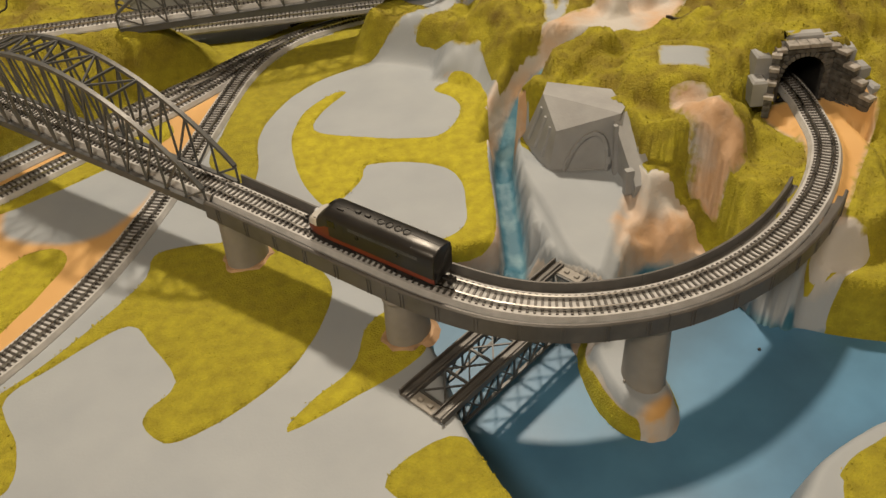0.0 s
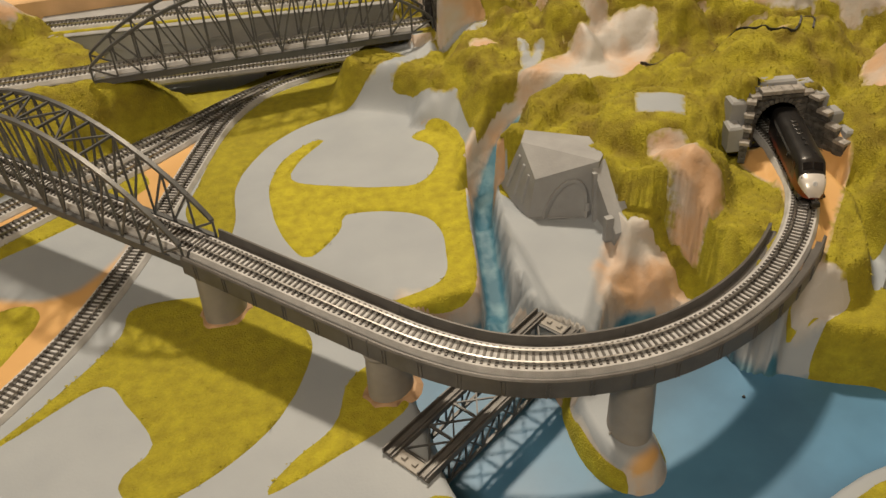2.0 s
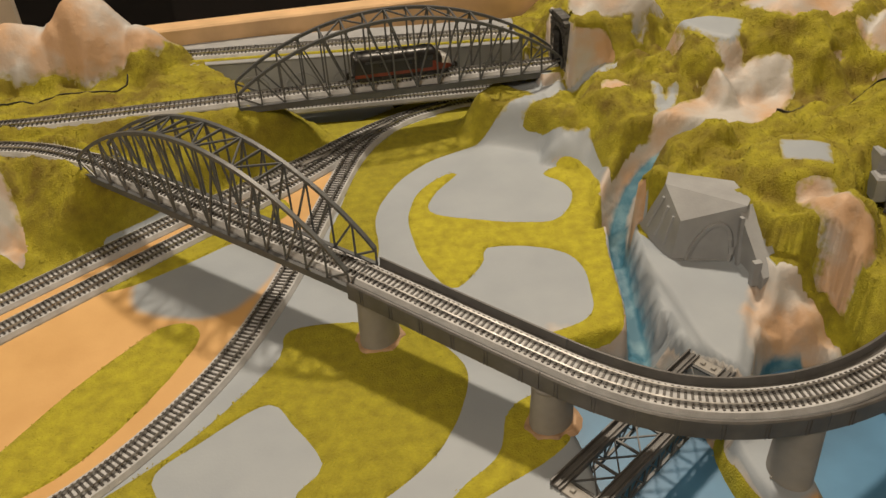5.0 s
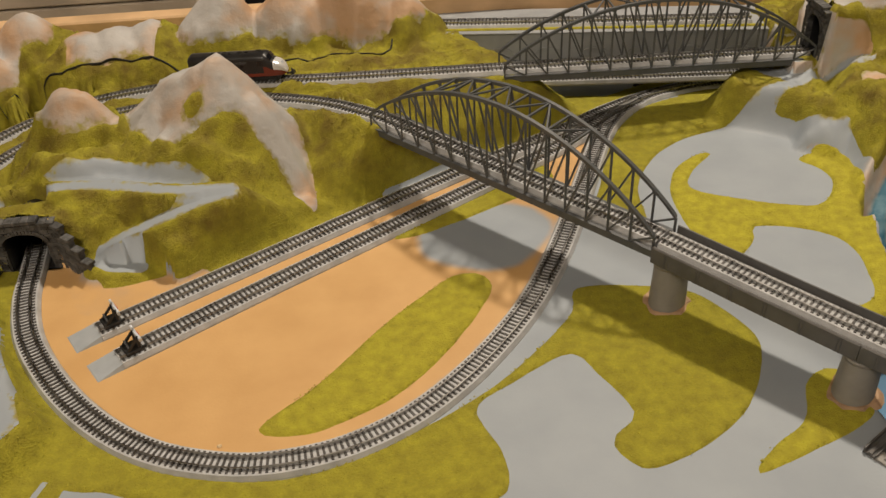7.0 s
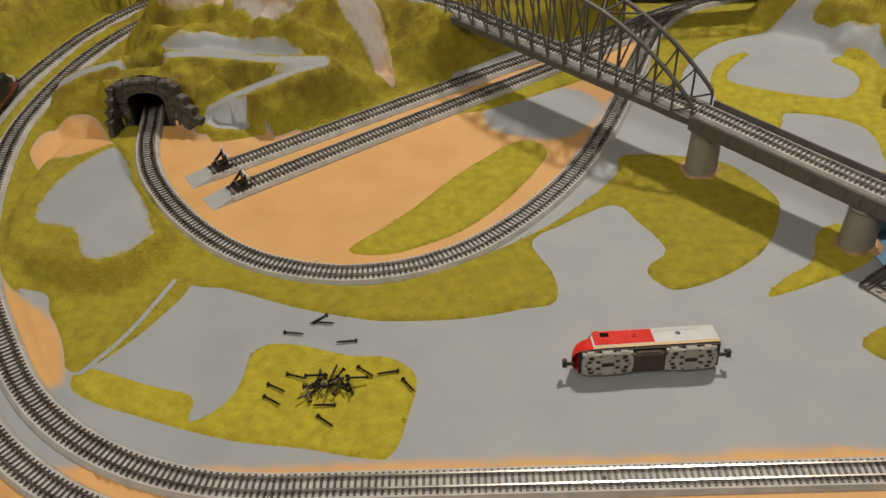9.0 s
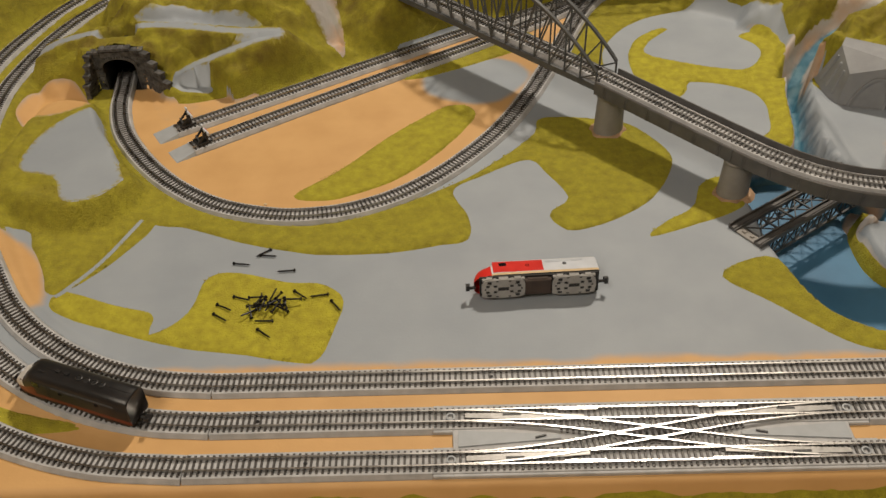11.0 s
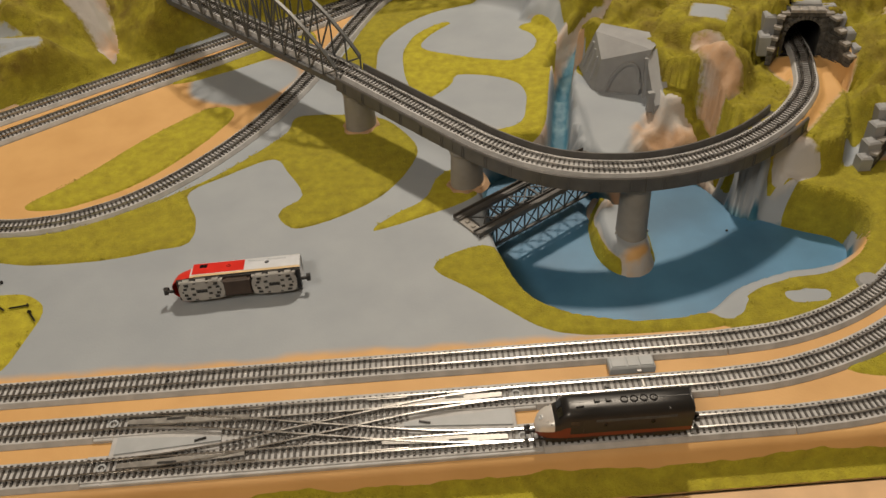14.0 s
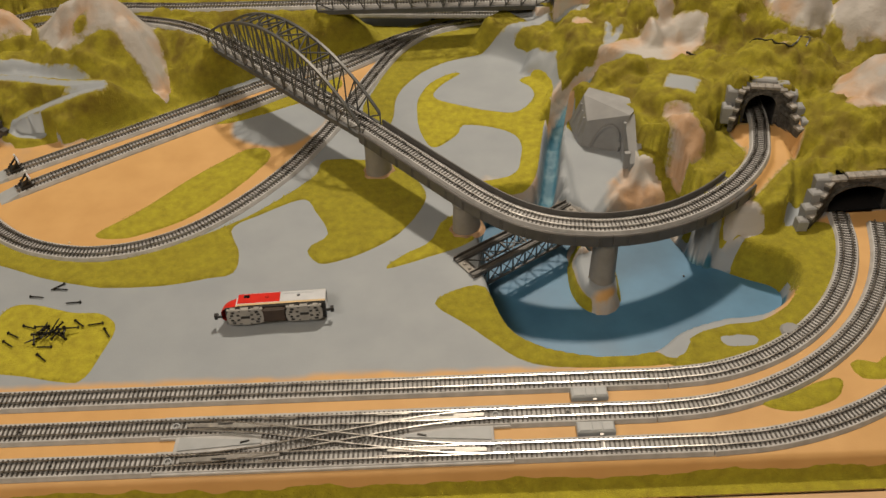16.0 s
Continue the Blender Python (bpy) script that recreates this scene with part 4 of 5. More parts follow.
for nx_, ny_ in ((-148, 144), (8, 144), (-280, 115), (98, 115), (96, 86.3), (-250, 86.3), (160, 144)):
    tagged(part("track_nail", move(lathe([(0.5, -2), (0.5, 0.2), (1.15, 0.4), (0.8, 0.9)], 12), nx_, ny_, 3.3), M_BLACKMATT), "black nail head in the middle of the track", "nail", "track nails")


# ---- bridges ----
def arch_bridge(route, label, panels=15):
    L = route.length
    t = thing("arch_bridge", label, "bridge", "arched truss bridges")
    half = 12.6

    def at(u, off, dz):
        s = u * L
        p, w = route.at(s), route.way(s)
        side = np.array([w[1], -w[0], 0]) / np.hypot(w[0], w[1])
        return tuple(p + side * off + np.array([0, 0, dz]))

    def top(u):
        return 10 + 47 * (1 - (2 * u - 1) ** 2) ** 0.92

    part("floor_plate", sweep(route, 0, L, [(-11.4, -3.0), (11.4, -3.0), (11.4, -0.7), (-11.4, -0.7)], 40), M_DECK, t, "grey bridge floor")
    for off in (-half, half):
        part("bottom_chord", join(bar(at(0, off, -2.6), at(1, off, -2.6), 1.6, 4.4), bar(at(0, off, 0), at(1, off, 0), 2.6, 0.8)), M_STEEL, t)
        vs, m = [], panels * 3
        for i in range(m + 1):
            u = 0.5 - 0.5 * math.cos(math.pi * i / m)
            for do, dz in ((-1.3, -1.2), (1.3, -1.2), (1.3, 1.2), (-1.3, 1.2)):
                vs.append(at(u, off + do, top(u) + dz))
        fs = [(4 * i + j, 4 * i + (j + 1) % 4, 4 * i + 4 + (j + 1) % 4, 4 * i + 4 + j) for i in range(m) for j in range(4)] + [(3, 2, 1, 0), (4 * m, 4 * m + 1, 4 * m + 2, 4 * m + 3)]
        part("arch_chord", (vs, fs), M_STEEL, t, "curved upper chord")
        for i in range(panels + 1):
            u = i / panels
            part("post", bar(at(u, off, -0.5), at(u, off, top(u)), 1.3, 1.5), M_STEEL, t)
            if i < panels:
                v = (i + 1) / panels
                if i < panels / 2:
                    part("diagonal", bar(at(u, off, top(u) - 0.8), at(v, off, 0), 1.0, 1.2), M_STEEL, t)
                else:
                    part("diagonal", bar(at(u, off, 0), at(v, off, top(v) - 0.8), 1.0, 1.2), M_STEEL, t)
        for i in range(1, panels):
            u = i / panels
            part("gusset", box(-1.6, 1.6, -0.4, 0.4, -1.6, 1.6), M_STEEL, t).matrix_basis = pose(*[q * U for q in at(u, off, top(u) - 1)], 0, 0, math.degrees(math.atan2(route.way(u * L)[1], route.way(u * L)[0])))
    lo, hi = 4, panels - 4
    for i in range(lo, hi + 1):
        u = i / panels
        part("cross_strut", bar(at(u, -half, top(u)), at(u, half, top(u)), 1.3, 1.4), M_STEEL, t)
        if i < hi:
            v = (i + 1) / panels
            a, b = (-half, half) if i % 2 else (half, -half)
            part("cross_brace", bar(at(u, a, top(u)), at(v, b, top(v)), 1.1, 1.1), M_STEEL, t)
    for i in range(panels + 1):
        u = min(max(i / panels, 0.01), 0.99)
        part("floor_beam", bar(at(u, -half, -3.6), at(u, half, -3.6), 1.4, 1.8), M_STEEL, t)


arch_bridge(R_ARCH, "dark grey arched truss bridge beside the viaduct")
arch_bridge(R_FAR, "dark grey arched truss bridge at the back")

DECK = [(-15.4, -6.5), (-12.0, -7.6), (12.0, -7.6), (15.4, -6.5), (15.4, 3.6), (14.6, 4.4), (13.6, 4.4), (13.2, -0.6), (-13.2, -0.6), (-13.6, 4.4), (-14.6, 4.4), (-15.4, 3.6)]
deck_end = R_VIA.nearest(272, 330)
cuts = [1.0, R_VIA.nearest(38, 320), R_VIA.nearest(150, 271), R_VIA.nearest(215, 288), deck_end]
for a, b in zip(cuts[:-1], cuts[1:]):
    t = thing("viaduct_section", "dark grey viaduct deck with low parapets", "viaduct", "viaduct sections")
    part("deck", sweep(R_VIA, a + 0.15, b - 0.15, DECK, 5), M_DECK, t)
    n = int((b - a) / 18)
    for k in range(n):
        s = a + (k + 0.5) * (b - a) / n
        for o in (-1, 1):
            for e in (-0.9, 0.9):
                p, w = R_VIA.at(s + e), R_VIA.way(s)
                sd = np.array([w[1], -w[0], 0]) / np.hypot(w[0], w[1])
                q = p + sd * o * 15.5
                part("rib", box(-0.3, 0.3, -0.35, 0.35, -6.4, 2.6), M_DECK, t).matrix_basis = pose(q[0] * U, q[1] * U, q[2] * U, 0, 0, math.degrees(math.atan2(w[1], w[0])))


def pier(x, y, foot, top, rz, label):
    t = thing("viaduct_pier", label, "pier", "viaduct piers", x, y, foot, rz=rz)
    h = top - foot
    v, f = lathe([(12.6, 0), (12.4, 0.6), (11.4, h - 3.5), (11.4, h - 3), (12.2, h - 2.6), (12.2, h)], 40)
    part("shaft", ([(a * 0.86, b * 1.08, c) for a, b, c in v], f), M_PIER, t, smooth=False)
    if foot > -5 and foot < 0:
        rg = random.Random(int(x))
        vs = [((15 + rg.uniform(-1.5, 2.5)) * math.cos(2 * math.pi * k / 18), (17 + rg.uniform(-1.5, 3)) * math.sin(2 * math.pi * k / 18), 0.3) for k in range(18)]
        vs += [(a * 0.8, b * 0.8, 2.2 + rg.uniform(0, 0.8)) for a, b, _ in vs] + [(0, 0, 2.4)]
        part("footing", (vs, [(k, (k + 1) % 18, 18 + (k + 1) % 18, 18 + k) for k in range(18)] + [(18 + k, 18 + (k + 1) % 18, 36) for k in range(18)]), M_FOOT, t, "tan moulded footing ring")
    for sx in (-7, 7):
        part("foot_pin", move(lathe([(0.7, 0), (0.7, 1.2), (0.4, 1.6)], 8), sx * 1.6, -2, 0.4), M_COPE, t)
    for p in t.children:
        if p.name.startswith("shaft"):
            p.data.polygons.foreach_set("use_smooth", [len(q.vertices) == 4 for q in p.data.polygons])


pier(-40, 405, -0.6, 36, -48, "round grey viaduct pier standing on grass")
pier(38, 318, -0.6, 32.5, -50, "round grey viaduct pier beside the lake")
pier(149, 270, -16.4, 28.0, 0, "tall grey viaduct pier on a lake island")
pier(262, 322, 2, 24.0, 40, "grey viaduct pier against the rock")
# abutments of the two arched bridges
for x, y, rz, top, name in ((-213, 582, -46, 45, "dark grey abutment below the arched bridge"), (-112, 653, 3, 45, "brown abutment wall of the far bridge"), (148, 668, 3, 34, "dark abutment at the far tunnel")):
    t = thing("bridge_abutment", name, "abutment", "bridge abutments", x, y, 0, rz=rz)
    part("wall", ([(-9, -13, -1), (7, -13, -1), (7, 13, -1), (-9, 13, -1), (-7, -12, top), (1, -12, top), (1, 12, top), (-7, 12, top)], [(3, 2, 1, 0), (4, 5, 6, 7), (0, 1, 5, 4), (1, 2, 6, 5), (2, 3, 7, 6), (3, 0, 4, 7)]), M_DECK, t)
    part("bearing_shelf", box(-8, 3, -12.6, 12.6, top - 1, top + 0.4, 0.3), M_PIER, t)


# low girder bridge over the lake
def girder_bridge():
    a, b = Vector((33, 266, 0)), Vector((136, 336, 0))
    L = (b - a).length
    rz = math.degrees(math.atan2(b.y - a.y, b.x - a.x))
    t = thing("girder_bridge", "dark brown-grey girder bridge without track over the lake", "bridge", x=a.x, y=a.y, z=0, rz=rz)
    for s in (-1, 1):
        part("girder", join(box(0, L, s * 11 - 3.2, s * 11 + 3.2, 0.2, 1.6, 0.2), box(0, L, s * 14 - 0.5, s * 14 + 0.5, 0.2, 4.2, 0.2), box(0, L, s * 8 - 0.4, s * 8 + 0.4, 0.2, 3.2, 0.1), box(0, L, s * 11 - 1.2, s * 11 + 1.2, 1.6, 2.6, 0.3)), M_DECK, t)
        n = 9
        part("lower_chord", box(4, L - 4, s * 12 - 0.8, s * 12 + 0.8, -17, -15.4), M_STEEL, t)
        for i in range(n + 1):
            x = 4 + (L - 8) * i / n
            part("post", bar((x, s * 12, 0.4), (x, s * 12, -16), 0.9, 0.9), M_STEEL, t)
            if i < n:
                x2 = 4 + (L - 8) * (i + 1) / n
                part("diagonal", bar((x, s * 12, 0), (x2, s * 12, -16), 0.8, 0.8), M_STEEL, t)
                part("diagonal", bar((x, s * 12, -16), (x2, s * 12, 0), 0.8, 0.8), M_STEEL, t)
    for i in range(7):
        x = 8 + (L - 16) * i / 6
        part("cross_beam", bar((x, -8, 0.8), (x, 8, 0.8), 1.3, 1.2), M_STEEL, t)
        if i < 6:
            x2 = 8 + (L - 16) * (i + 1) / 6
            part("cross_brace", bar((x, -8, 0.6), (x2, 8, 0.6), 0.8, 0.8), M_STEEL, t)
            part("cross_brace", bar((x, 8, 0.7), (x2, -8, 0.7), 0.8, 0.8), M_STEEL, t)
    for x in (3.5, L - 3.5):
        part("end_plate", join(box(x - 3.5, x + 3.5, -8, 8, 0.0, 1.5, 0.2), box(x - 1.2, x + 1.2, -4.5, -2, 1.5, 2.6, 0.3), box(x - 1.2, x + 1.2, 2, 4.5, 1.5, 2.6, 0.3)), M_PIER, t, "end plate with two bolts")


girder_bridge()


# ---- tunnel portals ----
def portal(x, y, z, turn, half, high, open_half, crown, wings, label, stone=M_STONE, cope=M_COPE, deep=60):
    t = thing("tunnel_portal", label, "portal", "tunnel portals", x, y, z, rz=turn)
    spring = crown - open_half * (1.0 if open_half < 14 else 0.55)
    rise = crown - spring
    edge = [(open_half * math.cos(math.pi * k / 14), spring + rise * math.sin(math.pi * k / 14)) for k in range(15)]
    edge = [(open_half, -1.0)] + edge + [(-open_half, -1.0)]
    outer = [(half, -1.0)]
    for ex, ez in edge[1:-1]:
        k = (ex / open_half)
        outer.append((half * k if abs(k) > 0.6 else half * k, max(high - 3 if abs(k) < 0.95 else spring, high - 3)))
    outer.append((-half, -1.0))
    outer[1] = (half, high - 3)
    outer[-2] = (-half, high - 3)
    n = len(edge)
    v = [(a, 0, b) for a, b in edge] + [(a, 0, b) for a, b in outer] + [(a, 5, b) for a, b in edge] + [(a, 5, b) for a, b in outer]
    f = []
    for i in range(n - 1):
        f += [(i, i + 1, n + i + 1, n + i), (2 * n + i + 1, 2 * n + i, 3 * n + i, 3 * n + i + 1), (i + 1, i, 2 * n + i, 2 * n + i + 1), (n + i, n + i + 1, 3 * n + i + 1, 3 * n + i)]
    part("front_wall", (v, f), stone, t, "dark grey stone front")
    # Black liner added so that the tunnel mouths look dark inside.
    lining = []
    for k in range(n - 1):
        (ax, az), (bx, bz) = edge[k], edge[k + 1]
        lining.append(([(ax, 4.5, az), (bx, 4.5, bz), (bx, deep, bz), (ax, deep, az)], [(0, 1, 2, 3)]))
    part("tunnel_lining", join(*lining, ([(-open_half, deep, -3), (open_half, deep, -3), (open_half, deep, crown), (-open_half, deep, crown)], [(0, 1, 2, 3)]), box(-open_half, open_half, 2, deep, -2.5, -1.0)), M_BLACKMATT, t, "black liner added for the tunnel's darkness")
    unit = mesh_of("stone_block", *box(-0.5, 0.5, -0.5, 0.5, -0.5, 0.5, 0.09), stone)
    cap = mesh_of("coping_stone", *box(-0.5, 0.5, -0.5, 0.5, -0.5, 0.5, 0.1), cope)
    rng = random.Random(int(x * 7 + y))

    def block(me, px, py, pz, sx, sy, sz, rz=0, ry=0):
        ob = new(me.name.split(".")[0], me)
        ob.parent = t
        ob.matrix_basis = pose(px * U, py * U, pz * U, 0, ry, rz) @ Matrix.Diagonal((sx, sy, sz, 1))

    def inside(px, pz):
        if pz < spring:
            return abs(px) < open_half + 1.6
        return (px / (open_half + 3.2)) ** 2 + ((pz - spring) / (rise + 3.2)) ** 2 < 1

    course = 3.6
    for rw in range(int((high - 3) / course)):
        cz, px = (rw + 0.5) * course - 0.6, -half
        while px < half - 1:
            w = min(rng.uniform(3.6, 6.0), half - px)
            if not inside(px + w / 2, cz):
                block(unit, px + w / 2, -0.1, cz, w - 0.35, 1.2 + rng.uniform(0, 0.9), course - 0.35)
            px += w
    m = 15 if open_half < 14 else 21
    for k in range(m):
        a = math.pi * (k + 0.5) / m
        ex, ez = (open_half + 1.4) * math.cos(a), spring + (rise + 1.4) * math.sin(a)
        block(unit, ex, -0.5, ez, 2.9, 2.2, math.pi * open_half / m * 0.92, 0, -math.degrees(math.atan2(math.sin(a), math.cos(a))))
    m = 6 if half < 24 else 9
    for k in range(m):
        cx = -half + (k + 0.5) * 2 * half / m
        step = 2.4 if abs(cx) < half * 0.52 else 0
        block(cap, cx, 1.4, high - 2.3 + step, 2 * half / m - 0.3, 7.6, 3.0)
        if step:
            block(unit, cx, 1.6, high - 3.4, 2 * half / m - 0.3, 6, 2.6)
    for (ax, ay), (bx, by) in wings:
        L = math.hypot(bx - ax, by - ay)
        ang = math.degrees(math.atan2(by - ay, bx - ax))
        steps = 4
        for k in range(steps):
            h = (high - 4) * (1 - 0.62 * k / (steps - 1))
            u = (k + 0.5) / steps
            cx, cy = ax + (bx - ax) * u, ay + (by - ay) * u
            rows = max(2, int(h / course))
            for rw in range(rows):
                hh = h / rows
                block(unit, cx + rng.uniform(-0.3, 0.3), cy, rw * hh + hh / 2 - 0.8, L / steps - 0.1, 4.2 + rng.uniform(-0.4, 0.5), hh - 0.2, ang)
            block(cap, cx, cy, h + 0.2, L / steps + 0.4, 6.0, 2.6, ang)
    return t


portal(316, 424, 27, -10, 20, 38, 13.5, 31, [((-19, -1), (-27, -18)), ((19, -1), (33, -29))], "stone tunnel portal with stepped wing walls on the hillside")
portal(378, 324, 0, 2, 31, 37, 25, 27, [((-30, -1), (-52, -22)), ((30, -1), (46, -20))], "wide double-track stone tunnel portal in the hill")
portal(-457, 493, 0, 3, 24, 39, 14.0, 30, [((-23, -1), (-27, -18)), ((23, -1), (46, -20))], "dark stone tunnel portal at the loop", cope=M_STONE)
portal(152, 668, 38.5, -87, 18, 42, 11.5, 33, [], "dark stone tunnel portal behind the far bridge", cope=M_STONE, deep=34)
# pale moulded rock steps around the portals
def rock_steps(px, py, pz, turn, rows):
    for k, (u, v, w, sx, sy, sz) in enumerate(rows):
        m = pose(px, py, pz, 0, 0, turn)
        c = m @ Vector((u, v, w))
        tagged(part("rock_step", move(box(-sx / 2, sx / 2, -sy / 2, sy / 2, -sz, 0, 1.3), c.x, c.y, c.z, (k * 37 % 9) - 4, (k * 23 % 9) - 4, turn + (k * 31 % 17) - 8), M_GREYWALL), "pale grey squared rock step beside a tunnel portal", "rock", "rock steps at portals")


rock_steps(316, 424, 27, -10, [(0, 10, 42, 22, 8, 9), (-17, 9, 38.5, 12, 9, 10), (17, 9.5, 39, 12, 8, 10), (-27, 3, 34, 10, 12, 22), (-31, -7, 22, 9, 12, 18), (26, 2, 35, 8, 10, 14), (32, -8, 27, 7, 10, 14), (37, -19, 19, 7, 10, 14)])
rock_steps(378, 324, 0, 2, [(-37, 3, 37, 12, 10, 20), (-44, -6, 29, 11, 10, 18), (-51, -14, 20, 10, 10, 16), (-57, -21, 12, 9, 9, 12)])

# ---- quarry recess, rear wall and shelf ----
def prism(m, low, high):
    """Solid between two outlines of plan points, brought into a thing's own space."""
    k, inv = len(low), m.inverted()
    v = [tuple(inv @ Vector(a)) for a in list(low) + list(high)]
    return v, [tuple(range(k))[::-1], tuple(range(k, 2 * k))] + [(i, (i + 1) % k, k + (i + 1) % k, k + i) for i in range(k)]


q = thing("quarry_bastion", "grey moulded bastion with a blind arch and sloping top", "wall niche", x=172, y=425, z=4, rz=-17)
Q_FRAME = pose(172, 425, 4, 0, 0, -17)
LOW = [(152.5, 430, 1), (188, 418, 1), (197, 424, 1), (198, 448, 1), (158, 474, 1), (146.5, 471, 1)]
TOP = [(157.5, 432.5, 30), (194.5, 420.5, 42.5), (199, 426, 43), (199, 448, 43.5), (164, 470, 43.5), (157.5, 459, 42)]
v, f = prism(Q_FRAME, LOW, TOP)
part("bastion_body", (v, [f[0], (6, 7, 11), (7, 8, 9, 10, 11)] + f[2:]), M_GREYWALL, q)


def on_front(u, w, out=0.5):
    """A point on the bastion's front face: u along it, w up it."""
    a, b = Vector(LOW[0]).lerp(Vector(LOW[1]), u), Vector(TOP[0]).lerp(Vector(TOP[1]), u)
    return tuple(Q_FRAME.inverted() @ (a.lerp(b, w) + Vector((-0.32, -0.93, 0.2)) * out))


arch_pts = [(0.6 + 0.35 * math.cos(math.pi * k / 16), 0.04 + 0.74 * math.sin(math.pi * k / 16)) for k in range(17)]
part("arch_moulding", join(*[bar(on_front(*a), on_front(*b), 2.6, 2.4) for a, b in zip(arch_pts[:-1], arch_pts[1:])]), M_GREYWALL, q)
part("plinth", join(bar(on_front(0.0, 0.05, 0.4), on_front(0.98, 0.05, 0.4), 1.8, 2.6)), M_GREYWALL, q)
for u in (0.28, 0.56, 0.82):
    a, b = Vector(LOW[0]).lerp(Vector(LOW[5]), u), Vector(TOP[0]).lerp(Vector(TOP[5]), u)
    side = Vector((-0.95, -0.2, 0.2)) * 0.5
    part("rib", bar(tuple(Q_FRAME.inverted() @ (a.lerp(b, 0.2) + side)), tuple(Q_FRAME.inverted() @ (a.lerp(b, 0.86) + side)), 1.7, 1.7), M_GREYWALL, q)
q2 = thing("quarry_buttress", "grey moulded side wall with a buttress", "wall niche", x=191, y=404, z=4, rz=-88)
v = [(-20, 0, -1), (18, 0, -1), (18, 0, 8), (-20, 0, 36), (-20, 12, -1), (18, 12, -1), (18, 12, 10), (-20, 12, 37)]
part("wall_panel", (v, [(0, 1, 2, 3), (7, 6, 5, 4), (0, 4, 5, 1), (1, 5, 6, 2), (2, 6, 7, 3), (3, 7, 4, 0)]), M_GREYWALL, q2)
part("buttress", bar((-9, -1.0, 0), (-13, -0.6, 33), 2.4, 3.2), M_GREYWALL, q2)
part("pillar_stub", bar((12, -2, 0), (12, -2, 17), 4, 5), M_GREYWALL, q2)
rw = thing("retaining_wall", "grey moulded retaining wall with blind arches behind the far bridge", "wall", x=-20, y=721.5, z=0, rz=-7.7)
part("wall_face", box(-150, 150, 0, 60, 4, 46.8, 0.8), M_GREYWALL, rw)
for k in range(7):
    cx = -126 + 42 * k
    pts = [(-13, 8), (-13, 24)] + [(13 * math.cos(a), 24 + 9 * math.sin(a)) for a in np.linspace(math.pi * 0.9, math.pi * 0.1, 7)] + [(13, 24), (13, 8)]
    gs = [bar((cx + a[0], -0.6, a[1]), (cx + b[0], -0.6, b[1]), 1.6, 2.0) for a, b in zip(pts[:-1], pts[1:])]
    part("blind_arch", join(*gs), M_GREYWALL, rw)
part("wall_cap", box(-150, 150, -1.5, 5, 46.8, 48.2, 0.5), M_GREYWALL, rw)
part("grass_verge", box(-140, 150, 5, 9, 46.8, 49.4, 1.0), M_GRASS, rw, "narrow grass verge")

# ---- boards of the table and the room ----
def board(name, label, x0, x1, y0, y1, z0, z1, mat=M_WOOD):
    return tagged(part(name, box(x0, x1, y0, y1, z0, z1, 1.5), mat), label, "board", "table boards", kind="structure")


board("front_board", "pale pine board along the table's front", -720, 640, -30, 58, -48, -17)
board("rear_board", "pale pine board along the table's back", -720, 640, 792, 812, -48, 62)
board("right_board", "pale pine board along the table's side", 522, 542, 58, 792, -48, 40)
board("left_board", "pale pine board along the table's side", -682, -662, 58, 792, -48, 40)
board("table_base", "plain wooden table base under the landscape", -720, 640, -30, 812, -90, -49)
tagged(part("floor", box(-2600, 2600, -2200, 2600, -960, -900), M_PLASTER), "plain floor of the room", "floor", kind="structure")
tagged(part("ceiling", box(-2600, 2600, -2200, 2600, 1900, 1960), M_PLASTER), "plain pale ceiling of the room", "ceiling", kind="structure")
tagged(part("wall_south", box(-2600, 2600, -2260, -2200, -900, 1900), M_PLASTER), "plain wall of the room", "wall", kind="structure")
tagged(part("wall_east", box(2600, 2660, -2200, 2600, -900, 1900), M_PLASTER), "plain wall of the room", "wall", kind="structure")
tagged(part("wall_west", box(-2660, -2600, -2200, 2600, -900, 1900), M_PLASTER), "plain wall of the room", "wall", kind="structure")
# Back wall and added sheet carry the unlit background in their black colour.
tagged(part("wall_north", box(-2600, 2600, 2600, 2660, -900, 1900), M_DARKROOM), "back wall of the room, its shade painted near-black", "wall", kind="structure")
tagged(part("dark_curtain", box(-250, 2400, 1500, 1520, -900, 700), M_DARKROOM), "black sheet added behind the table for the dark background", "curtain")
pw = thing("plank_wall", "whitewashed plank wall behind the table", "wall")
for k in range(7):
    part("plank", box(-1900, -405, 1180, 1196, -240 + k * 92, -151 + k * 92, 2.0), M_PLANK, pw)


rg = random.Random(8)
vs, fs = [], []
for k in range(1300):
    a, rr = rg.uniform(0, 6.28), abs(rg.gauss(0, 42))
    cx, cy = 640 + rr * math.cos(a) * 1.6, 690 + rr * math.sin(a) * 2.6
    cz = -46 + max(0, 62 - rr * 0.8) * rg.random()
    q = len(vs)
    vs += [(cx + rg.uniform(-7, 7), cy + rg.uniform(-7, 7), cz + rg.uniform(-4, 6)) for _ in range(3)]
    fs.append((q, q + 1, q + 2))
tagged(part("tinsel", (vs, fs), M_GOLD), "heap of golden red tinsel beside the table", "tinsel", kind="stuff")
